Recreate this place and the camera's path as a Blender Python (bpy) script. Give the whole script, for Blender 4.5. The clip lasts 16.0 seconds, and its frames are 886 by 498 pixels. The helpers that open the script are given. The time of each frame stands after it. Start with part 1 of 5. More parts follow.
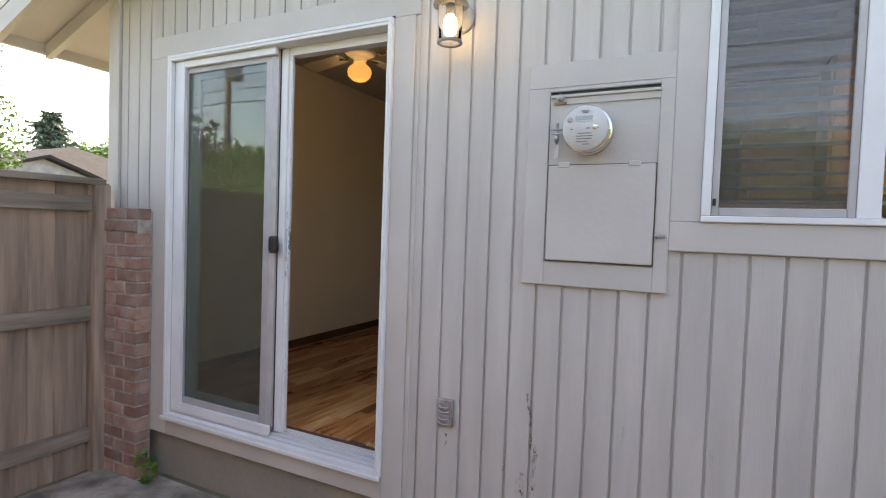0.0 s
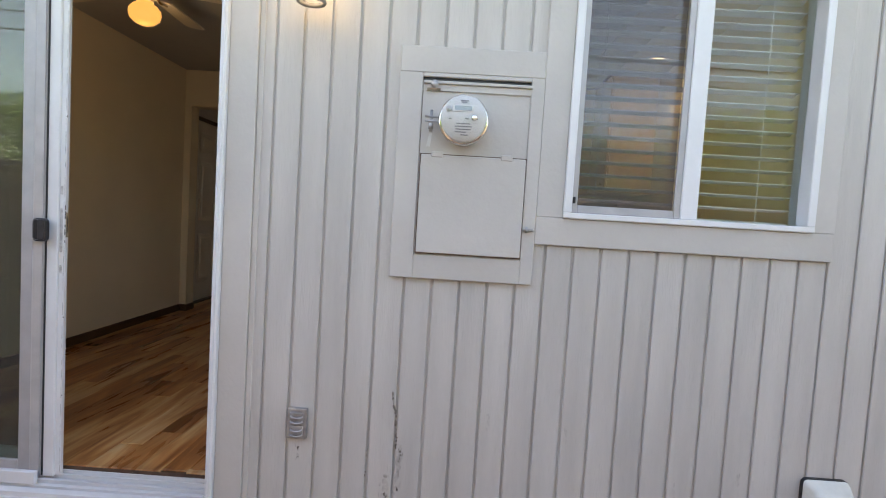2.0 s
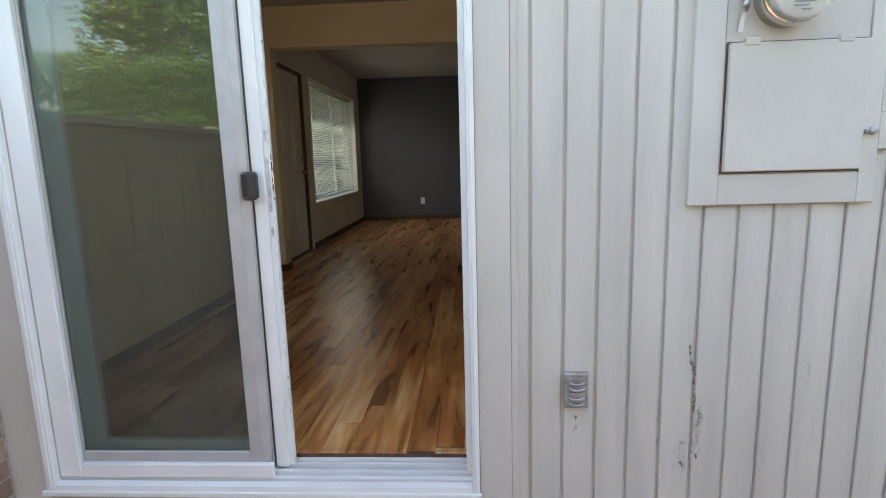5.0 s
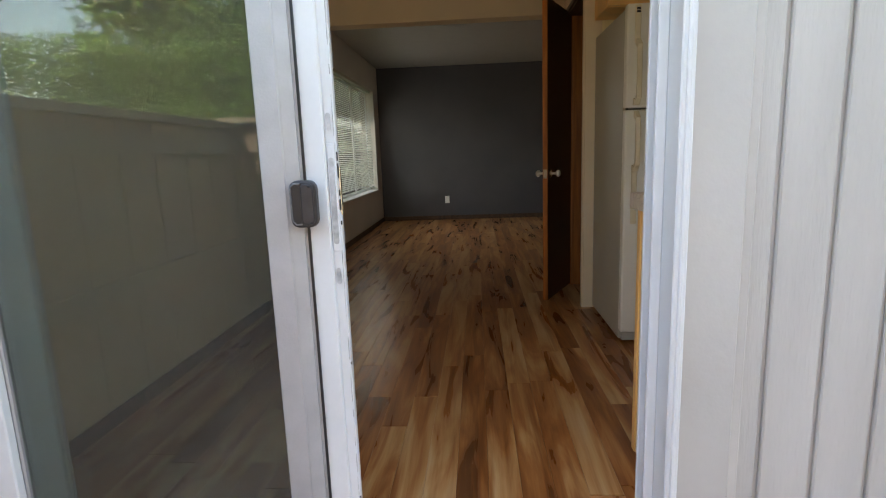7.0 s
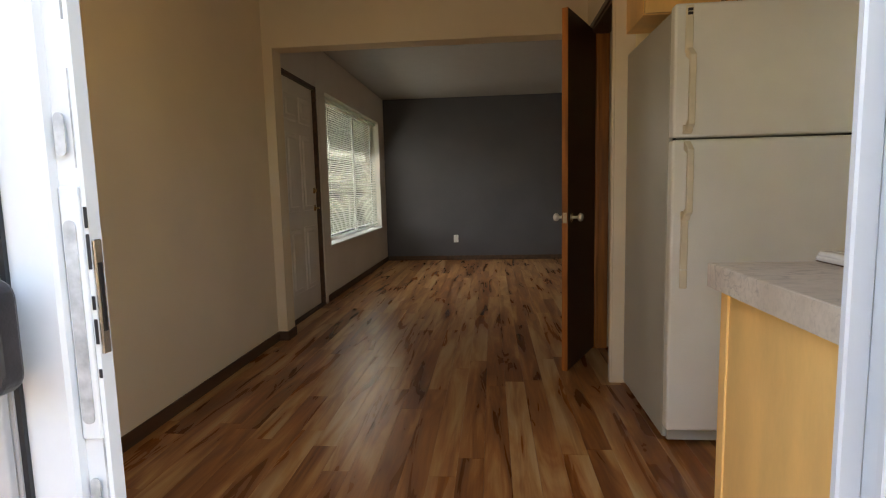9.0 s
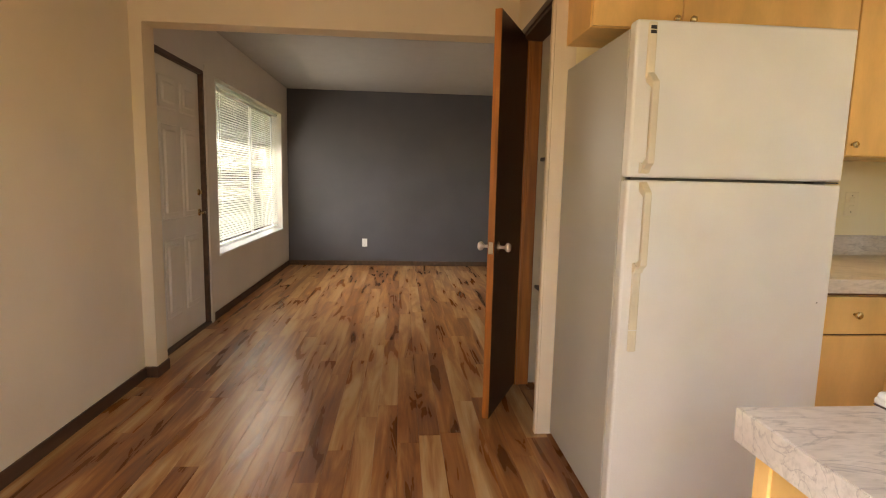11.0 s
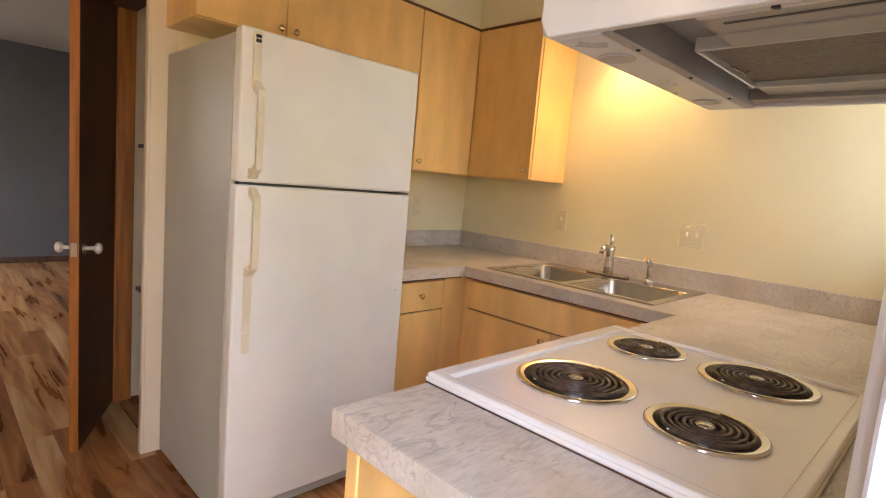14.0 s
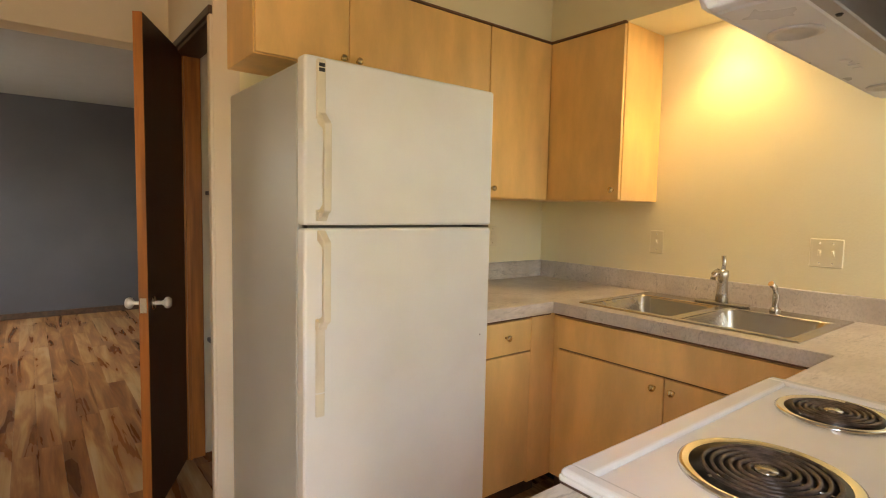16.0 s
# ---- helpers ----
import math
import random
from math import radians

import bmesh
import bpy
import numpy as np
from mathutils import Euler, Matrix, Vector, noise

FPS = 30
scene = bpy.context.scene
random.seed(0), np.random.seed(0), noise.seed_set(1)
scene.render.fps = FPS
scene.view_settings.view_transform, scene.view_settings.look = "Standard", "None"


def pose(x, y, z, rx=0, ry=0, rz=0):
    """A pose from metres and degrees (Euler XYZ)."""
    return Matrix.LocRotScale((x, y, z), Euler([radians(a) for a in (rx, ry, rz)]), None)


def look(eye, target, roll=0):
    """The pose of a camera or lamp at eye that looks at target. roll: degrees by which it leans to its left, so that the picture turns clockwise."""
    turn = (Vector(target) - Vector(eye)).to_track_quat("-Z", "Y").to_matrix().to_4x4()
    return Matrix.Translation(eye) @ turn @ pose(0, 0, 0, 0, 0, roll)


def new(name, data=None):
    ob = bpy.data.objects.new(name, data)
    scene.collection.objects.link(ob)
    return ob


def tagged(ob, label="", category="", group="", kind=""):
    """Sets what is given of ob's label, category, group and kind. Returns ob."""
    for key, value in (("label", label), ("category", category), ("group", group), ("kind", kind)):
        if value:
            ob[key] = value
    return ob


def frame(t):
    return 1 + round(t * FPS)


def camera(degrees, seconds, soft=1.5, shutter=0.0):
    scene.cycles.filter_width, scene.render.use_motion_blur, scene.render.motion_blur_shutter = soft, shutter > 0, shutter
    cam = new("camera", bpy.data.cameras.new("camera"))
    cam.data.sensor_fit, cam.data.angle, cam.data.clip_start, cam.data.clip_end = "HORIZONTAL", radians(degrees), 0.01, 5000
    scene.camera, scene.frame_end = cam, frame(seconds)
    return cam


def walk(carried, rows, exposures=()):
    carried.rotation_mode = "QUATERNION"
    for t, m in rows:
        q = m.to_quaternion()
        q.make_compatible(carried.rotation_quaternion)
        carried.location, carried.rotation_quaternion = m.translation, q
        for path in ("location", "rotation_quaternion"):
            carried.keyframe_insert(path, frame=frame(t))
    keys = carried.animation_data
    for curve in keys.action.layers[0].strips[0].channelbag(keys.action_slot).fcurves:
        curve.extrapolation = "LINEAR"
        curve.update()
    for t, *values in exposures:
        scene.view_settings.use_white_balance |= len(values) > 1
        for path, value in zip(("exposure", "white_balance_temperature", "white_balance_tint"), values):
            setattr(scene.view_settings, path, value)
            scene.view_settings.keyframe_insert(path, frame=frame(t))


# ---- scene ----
cam = camera(79.8, 16.0, soft=1.1)
PATH = [
    (0, (0.045, 0.108, 1.086), (-0.853, 1.893, 1.011), 2.0),
    (0.5, (-0.033, 0.126, 1.082), (-0.784, 1.978, 1.005), 2.4),
    (1, (-0.146, 0.135, 1.08), (-0.697, 2.056, 0.995), 2.7),
    (1.5, (-0.293, 0.132, 1.096), (-0.58, 2.109, 1.007), 3.0),
    (2, (-0.393, 0.163, 1.113), (-0.432, 2.159, 0.998), 3.5),
    (2.5, (-0.496, 0.22, 1.083), (-0.335, 2.207, 0.917), 3.1),
    (3, (-0.604, 0.271, 1.068), (-0.417, 2.25, 0.85), 2.4),
    (3.5, (-0.773, 0.297, 1.054), (-0.618, 2.275, 0.806), 1.5),
    (4, (-1.003, 0.338, 1.01), (-0.894, 2.32, 0.767), 0.6),
    (4.5, (-1.163, 0.404, 1.049), (-1.168, 2.382, 0.752), -0.8),
    (5, (-1.292, 0.516, 1.041), (-1.403, 2.485, 0.708), -1.6),
    (5.2, (-1.339, 0.578, 1.028), (-1.484, 2.543, 0.688), -1.7),
    (7.3, (-1.675, 1.279, 1.061), (-1.801, 3.243, 0.707), -2.3),
    (7.5, (-1.672, 1.351, 1.052), (-1.778, 3.316, 0.694), -2.2),
    (8, (-1.637, 1.528, 1.026), (-1.73, 3.498, 0.69), -2.2),
    (8.5, (-1.606, 1.684, 1.057), (-1.766, 3.662, 0.805), -1.6),
    (8.7, (-1.604, 1.741, 1.065), (-1.79, 3.72, 0.843), -1.4),
    (10.8, (-1.655, 2.265, 1.221), (-1.584, 4.249, 0.982), 1.0),
    (11, (-1.646, 2.282, 1.23), (-1.485, 4.259, 0.977), 1.3),
    (11.5, (-1.62, 2.306, 1.251), (-1.213, 4.244, 0.976), 2.0),
    (12, (-1.621, 2.294, 1.264), (-0.961, 4.159, 0.969), 2.6),
    (12.5, (-1.635, 2.274, 1.276), (-0.731, 4.032, 0.97), 3.6),
    (13, (-1.641, 2.264, 1.287), (-0.53, 3.899, 0.981), 4.5),
    (13.5, (-1.643, 2.263, 1.297), (-0.368, 3.777, 1.01), 5.2),
    (14, (-1.646, 2.258, 1.304), (-0.245, 3.664, 1.066), 5.0),
    (14.5, (-1.63, 2.266, 1.304), (-0.158, 3.605, 1.109), 4.5),
    (15, (-1.596, 2.303, 1.303), (-0.103, 3.622, 1.125), 4.2),
    (15.5, (-1.559, 2.381, 1.298), (-0.146, 3.788, 1.135), 2.9),
    (16, (-1.547, 2.498, 1.315), (-0.317, 4.068, 1.164), 1.2),
]
EXPOSURES = [(0, 2.44, 8400, 16), (1.5, 2.66, 8600, 14), (2.5, 2.63, 8400, 12), (3.5, 2.82, 8300, 8), (5.2, 2.98, 8300, 7), (7.7, 3.16, 8700, 11), (8.7, 3.44, 8900, 12), (10.8, 4.76, 9900, 18), (13.0, 4.82, 8400, 22), (15.0, 4.8, 8000, 20), (16, 4.74, 8900, 14)]
walk(cam, [(t, look(eye, target, roll)) for t, eye, target, roll in PATH], EXPOSURES)

# ---- light and sky ----
world = bpy.data.worlds.new("sky")
scene.world = world
world.use_nodes = True
wn = world.node_tree
sky = wn.nodes.new("ShaderNodeTexSky")
sky.sky_type = "NISHITA"
sky.sun_disc = False
sky.sun_elevation = radians(52)
sky.sun_rotation = radians(-20)
sky.air_density, sky.dust_density, sky.ozone_density = 1.0, 1.6, 1.0
wn.links.new(sky.outputs[0], wn.nodes["Background"].inputs[0])
wn.nodes["Background"].inputs[1].default_value = 0.15

sun = new("sun", bpy.data.lights.new("sun", "SUN"))
sun.data.energy, sun.data.angle, sun.data.color = 3.0, radians(0.6), (1.0, 0.95, 0.87)
sun.matrix_world = look((-12, 32, 44), (0, 0, 0))


def lamp(name, kind, place, power, colour, size, aim=None, spot=120):
    data = bpy.data.lights.new(name, kind)
    data.energy, data.color = power, colour
    if kind == "SPOT":
        data.spot_size, data.spot_blend, data.shadow_soft_size = radians(spot), 0.6, size
    elif kind == "AREA":
        data.size = size
    else:
        data.shadow_soft_size = size
    ob = new(name, data)
    ob.matrix_world = look(place, aim) if aim else Matrix.Translation(place)
    return ob


WARM = (1.0, 0.72, 0.36)
lamp("recessed_bulb", "SPOT", (0.81, 3.60, 2.185), 1.05, (1.0, 0.71, 0.32), 0.06, (0.81, 3.601, 0), 112)
lamp("fan_bulb", "POINT", (-2.25, 3.245, 2.13), 0.42, WARM, 0.05)
lamp("lantern_bulb_light", "POINT", (-0.95, 2.08, 1.925), 0.05, WARM, 0.02)

SKYLIGHT = (0.86, 0.93, 1.0)


def opening_light(name, place, aim, wide, tall, power):
    """The sky's light in the opening of a window or a door."""
    ob = lamp(name, "AREA", place, power, SKYLIGHT, wide, aim)
    ob.data.shape, ob.data.size, ob.data.size_y = "RECTANGLE", wide, tall
    return ob


opening_light("door_daylight", (-1.62, 2.291, 1.0), (-1.62, 4.0, 1.0), 0.60, 1.9, 0.28)
opening_light("window_daylight", (0.48, 2.38, 1.63), (0.48, 4.0, 1.63), 0.86, 0.90, 0.135)
opening_light("living_daylight", (-3.435, 8.305, 1.31), (0, 8.305, -0.6), 2.4, 1.42, 2.1)

# ---- materials ----


def mat(name, colour, rough=0.5, metal=0.0, vary=0.12, scale=6.0, bump=0.0, bump_scale=80.0, stretch=(1, 1, 1), second=None, spread=0.0, sheen=0.0, coat=0.0):
    """A surface with two scales of variation in tone, roughness wear and fine relief. spread: tone change from object to object."""
    m = bpy.data.materials.new(name)
    m.use_nodes = True
    t = m.node_tree
    n, l = t.nodes, t.links
    b = n["Principled BSDF"]
    geo = n.new("ShaderNodeTexCoord")
    mp = n.new("ShaderNodeMapping")
    mp.inputs["Scale"].default_value = stretch
    info = n.new("ShaderNodeObjectInfo")
    add = n.new("ShaderNodeVectorMath")
    add.operation = "MULTIPLY_ADD"
    comb = n.new("ShaderNodeCombineXYZ")
    for k in range(3):
        l.new(info.outputs["Random"], comb.inputs[k])
    l.new(comb.outputs[0], add.inputs[0])
    add.inputs[1].default_value = (17.3, 31.1, 23.7)
    l.new(geo.outputs["Object"], add.inputs[2])
    l.new(add.outputs[0], mp.inputs[0])
    big = n.new("ShaderNodeTexNoise")
    big.inputs["Scale"].default_value, big.inputs["Detail"].default_value = scale, 4
    fine = n.new("ShaderNodeTexNoise")
    fine.inputs["Scale"].default_value, fine.inputs["Detail"].default_value = bump_scale, 3
    l.new(mp.outputs[0], big.inputs["Vector"])
    l.new(mp.outputs[0], fine.inputs["Vector"])
    ramp = n.new("ShaderNodeValToRGB")
    c2 = second or tuple(c * (1 - 2 * vary) for c in colour)
    c1 = colour if second else tuple(min(1, c * (1 + vary)) for c in colour)
    ramp.color_ramp.elements[0].position, ramp.color_ramp.elements[1].position = 0.33, 0.67
    ramp.color_ramp.elements[0].color, ramp.color_ramp.elements[1].color = (*c2, 1), (*c1, 1)
    l.new(big.outputs[0], ramp.inputs[0])
    mix = n.new("ShaderNodeMix")
    mix.data_type, mix.blend_type = "RGBA", "MULTIPLY"
    mix.inputs["Factor"].default_value = 1
    l.new(ramp.outputs[0], mix.inputs["A"])
    tone = n.new("ShaderNodeMapRange")
    tone.inputs["To Min"].default_value, tone.inputs["To Max"].default_value = 1 - vary * 0.6, 1 + vary * 0.6
    l.new(fine.outputs[0], tone.inputs["Value"])
    shift = n.new("ShaderNodeMapRange")
    shift.inputs["To Min"].default_value, shift.inputs["To Max"].default_value = 1 - spread, 1 + spread * 0.6
    l.new(info.outputs["Random"], shift.inputs["Value"])
    both = n.new("ShaderNodeMath")
    both.operation = "MULTIPLY"
    l.new(tone.outputs[0], both.inputs[0])
    l.new(shift.outputs[0], both.inputs[1])
    l.new(both.outputs[0], mix.inputs["B"])
    l.new(mix.outputs["Result"], b.inputs["Base Color"])
    rr = n.new("ShaderNodeMapRange")
    rr.inputs["To Min"].default_value, rr.inputs["To Max"].default_value = max(0.02, rough - 0.08), min(1, rough + 0.08)
    l.new(big.outputs[0], rr.inputs["Value"])
    l.new(rr.outputs[0], b.inputs["Roughness"])
    b.inputs["Metallic"].default_value = metal
    b.inputs["Coat Weight"].default_value = coat
    if bump:
        bp = n.new("ShaderNodeBump")
        bp.inputs["Strength"].default_value, bp.inputs["Distance"].default_value = bump, 0.004
        l.new(fine.outputs[0], bp.inputs["Height"])
        l.new(bp.outputs[0], b.inputs["Normal"])
    return m


def glow(name, colour, strength):
    m = bpy.data.materials.new(name)
    m.use_nodes = True
    b = m.node_tree.nodes["Principled BSDF"]
    b.inputs["Base Color"].default_value = (*colour, 1)
    b.inputs["Emission Color"].default_value = (*colour, 1)
    b.inputs["Emission Strength"].default_value = strength
    return m


def glass(name, tint=(1, 1, 1), rough=0.0, ior=1.5):
    m = bpy.data.materials.new(name)
    m.use_nodes = True
    b = m.node_tree.nodes["Principled BSDF"]
    b.inputs["Base Color"].default_value = (*tint, 1)
    b.inputs["Roughness"].default_value = rough
    b.inputs["IOR"].default_value = ior
    b.inputs["Transmission Weight"].default_value = 1
    return m


SIDING = mat("siding_paint", (0.50, 0.475, 0.45), 0.6, vary=0.06, scale=3, bump=0.35, bump_scale=60, stretch=(3, 3, 0.35), spread=0.03)
TRIM = mat("trim_paint", (0.50, 0.475, 0.45), 0.6, vary=0.05, scale=2, bump=0.3, bump_scale=50, stretch=(1, 1, 1))
VINYL = mat("white_vinyl", (0.69, 0.70, 0.72), 0.35, vary=0.03, scale=5, bump=0.05)
GREYFRAME = mat("grey_aluminium", (0.42, 0.41, 0.42), 0.45, metal=0.2, vary=0.05, scale=12, bump=0.1, bump_scale=200)
BLACK = mat("black_plastic", (0.014, 0.014, 0.017), 0.4, vary=0.1)
BRONZE = mat("grey_painted_metal", (0.36, 0.345, 0.335), 0.5, metal=0.0, vary=0.15)
ZINC = mat("zinc_plate", (0.42, 0.42, 0.43), 0.42, metal=0.8, vary=0.15, scale=25)
CHROME = mat("chrome", (0.78, 0.76, 0.72), 0.12, metal=1, vary=0.05)
STEEL = mat("brushed_steel", (0.60, 0.565, 0.51), 0.25, metal=1, vary=0.03, scale=5)
BRASS = mat("pale_brass", (0.72, 0.56, 0.32), 0.25, metal=1, vary=0.06)
PANE = glass("window_glass", (0.93, 0.97, 0.95))
DARKPANE = glass("tinted_door_glass", (0.41, 0.48, 0.43), ior=1.58)
SCREENPANE = glass("screened_glass", (0.40, 0.385, 0.385), ior=1.52)
GREENPANE = glass("greenish_window_glass", (0.80, 0.86, 0.82), ior=1.34)
SCREENMESH = mat("insect_screen_mesh", (0.36, 0.365, 0.36), 0.8, vary=0.08, scale=3)
SCREENMESH.node_tree.nodes["Principled BSDF"].inputs["Alpha"].default_value = 0.035
WINDOWMESH = mat("window_insect_mesh", (0.36, 0.36, 0.365), 0.8, vary=0.08, scale=3)
WINDOWMESH.node_tree.nodes["Principled BSDF"].inputs["Alpha"].default_value = 0.075
RIM = mat("folded_steel_edge", (0.66, 0.65, 0.64), 0.4, metal=0.4, vary=0.08)
BOWLSHADE = mat("shaded_pan", (0.10, 0.09, 0.08), 0.35, metal=0.8, vary=0.3, scale=30)
METERGLASS = mat("clear_glass", (0.95, 0.96, 0.97), 0.05, vary=0.02)
METERGLASS.node_tree.nodes["Principled BSDF"].inputs["Alpha"].default_value = 0.05
METERWHITE = mat("meter_face", (0.55, 0.55, 0.54), 0.3, vary=0.05)
METERINK = mat("meter_ink", (0.16, 0.165, 0.18), 0.5, vary=0.05)
LCD = mat("lcd_grey", (0.27, 0.33, 0.35), 0.25, vary=0.05)
RUST = mat("stained_paint", (0.30, 0.24, 0.18), 0.8, vary=0.3, scale=40)
ROT = mat("weathered_wood", (0.17, 0.145, 0.125), 0.9, vary=0.35, scale=40, bump=0.6, stretch=(2, 2, 0.6))
CONCRETE = mat("patio_concrete", (0.34, 0.295, 0.25), 0.9, vary=0.30, scale=5, bump=0.5, bump_scale=45)
FOUNDATION = mat("foundation_concrete", (0.34, 0.29, 0.23), 0.9, second=(0.23, 0.225, 0.215), vary=0.2, scale=1.6, bump=0.6, bump_scale=40)
SOIL = mat("bare_ground", (0.16, 0.15, 0.09), 0.95, vary=0.3, scale=0.8, bump=0.6, bump_scale=8)
FENCE = mat("fence_wood", (0.32, 0.235, 0.185), 0.85, vary=0.2, scale=5, bump=0.6, bump_scale=26, stretch=(3, 3, 0.25), spread=0.2)
POST = mat("fence_post_wood", (0.33, 0.245, 0.195), 0.85, vary=0.25, scale=5, bump=0.5, bump_scale=26, stretch=(3, 3, 0.3))
RAIL = mat("fence_rail_wood", (0.26, 0.215, 0.18), 0.85, vary=0.25, scale=5, bump=0.5, bump_scale=26, stretch=(3, 0.3, 3))
BRICK = mat("red_brick", (0.37, 0.27, 0.225), 0.88, second=(0.28, 0.135, 0.10), vary=0.25, scale=9, bump=0.7, bump_scale=70, spread=0.3)
MORTAR = mat("mortar", (0.36, 0.33, 0.30), 0.95, vary=0.15, scale=20, bump=0.6)
SHINGLE = mat("grey_shingles", (0.036, 0.035, 0.034), 0.9, vary=0.14, scale=3.0, bump=0.5, bump_scale=20)
SHINGLE.node_tree.nodes["Principled BSDF"].inputs["Specular IOR Level"].default_value = 0.15
LEAF = mat("hedge_leaf", (0.13, 0.26, 0.03), 0.5, vary=0.3, scale=4, second=(0.06, 0.12, 0.02))
NEEDLE = mat("conifer_needles", (0.095, 0.14, 0.095), 0.7, vary=0.3, scale=3)
BARK = mat("bark", (0.13, 0.10, 0.08), 0.9, vary=0.3, scale=6, bump=0.6, stretch=(3, 3, 0.4))
KITCHEN = mat("kitchen_cream_paint", (0.86, 0.775, 0.53), 0.7, vary=0.02, scale=2, bump=0.15, bump_scale=120)
CREAM = mat("cream_wall_paint", (0.78, 0.68, 0.53), 0.75, vary=0.025, scale=2, bump=0.18, bump_scale=120)
LIVING = mat("living_wall_paint", (0.70, 0.67, 0.63), 0.75, vary=0.025, scale=2, bump=0.18, bump_scale=120)
ACCENT = mat("slate_accent_paint", (0.086, 0.085, 0.098), 0.6, vary=0.06, scale=2, bump=0.2, bump_scale=120)
# Off-white ceiling darkened to stand for the little light reaching it.
DIMCEILING = mat("shaded_ceiling_paint", (0.41, 0.405, 0.40), 0.9, vary=0.015, scale=8, bump=0.5, bump_scale=60)
BASE = mat("dark_baseboard", (0.085, 0.042, 0.024), 0.45, vary=0.2, scale=6, stretch=(4, 0.4, 4))
DOORWHITE = mat("white_door_paint", (0.74, 0.71, 0.66), 0.5, vary=0.03, scale=3)
DARKWOOD = mat("dark_stained_wood", (0.048, 0.016, 0.009), 0.4, vary=0.25, scale=5, bump=0.12, stretch=(6, 6, 0.4))
ORANGEWOOD = mat("orange_stained_wood", (0.40, 0.135, 0.028), 0.42, vary=0.18, scale=6, bump=0.12, stretch=(6, 6, 0.4))
MAPLE = mat("honey_maple", (0.90, 0.56, 0.225), 0.34, vary=0.065, scale=3.4, bump=0.04, bump_scale=60, stretch=(2.6, 2.6, 0.8), spread=0.06)
# Dark brown standing for shade along cabinet gaps, tops and worktop edges.
GAPSHADE = mat("cabinet_gap_shade", (0.16, 0.07, 0.025), 0.6, vary=0.1)
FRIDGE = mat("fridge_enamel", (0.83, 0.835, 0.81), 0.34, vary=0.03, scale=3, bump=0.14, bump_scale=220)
# Fridge enamel with the shade of its side and kick grille darkened in.
FRIDGESHADE = mat("shaded_fridge_enamel", (0.49, 0.495, 0.465), 0.36, vary=0.03, scale=3, bump=0.16, bump_scale=220)
ALMOND = mat("almond_plastic", (0.76, 0.70, 0.56), 0.4, vary=0.05)
GASKET = mat("rubber_gasket", (0.22, 0.22, 0.20), 0.7, vary=0.1)
ENAMEL = mat("white_enamel", (0.86, 0.85, 0.84), 0.20, vary=0.02, coat=0.4)
COIL = mat("burner_coil", (0.135, 0.10, 0.085), 0.42, metal=0.5, vary=0.3, scale=40)
HOODGREY = mat("hood_underside", (0.40, 0.395, 0.40), 0.45, metal=0.25, vary=0.08)
FILTER = mat("hood_filter_mesh", (0.205, 0.18, 0.165), 0.55, metal=0.3, vary=0.16, scale=90, bump=0.4, bump_scale=260)
BLIND = mat("blind_slat", (0.90, 0.89, 0.84), 0.5, vary=0.06)
BLINDWHITE = mat("white_blind_slat", (0.82, 0.82, 0.80), 0.5, vary=0.03)
bn = BLINDWHITE.node_tree
see = bn.nodes.new("ShaderNodeBsdfTranslucent")
see.inputs[0].default_value = (0.74, 0.78, 0.77, 1)
half = bn.nodes.new("ShaderNodeMixShader")
half.inputs[0].default_value = 0.72
bn.links.new(bn.nodes["Principled BSDF"].outputs[0], half.inputs[1])
bn.links.new(see.outputs[0], half.inputs[2])
bn.links.new(half.outputs[0], bn.nodes["Material Output"].inputs[0])
PLATE = mat("switch_plate", (0.80, 0.71, 0.49), 0.4, vary=0.03)
OUTLETWHITE = mat("white_outlet", (0.82, 0.82, 0.80), 0.4, vary=0.02)
OPAL = glow("opal_glass", (1.0, 0.48, 0.14), 0.17)
BULB = glow("bulb", (1.0, 0.80, 0.52), 1.3)
LANTERNGLASS = glass("lantern_glass", (0.985, 0.985, 0.98), ior=1.12)
CANLIGHT = glow("recessed_lens", (1.0, 0.82, 0.55), 1.5)


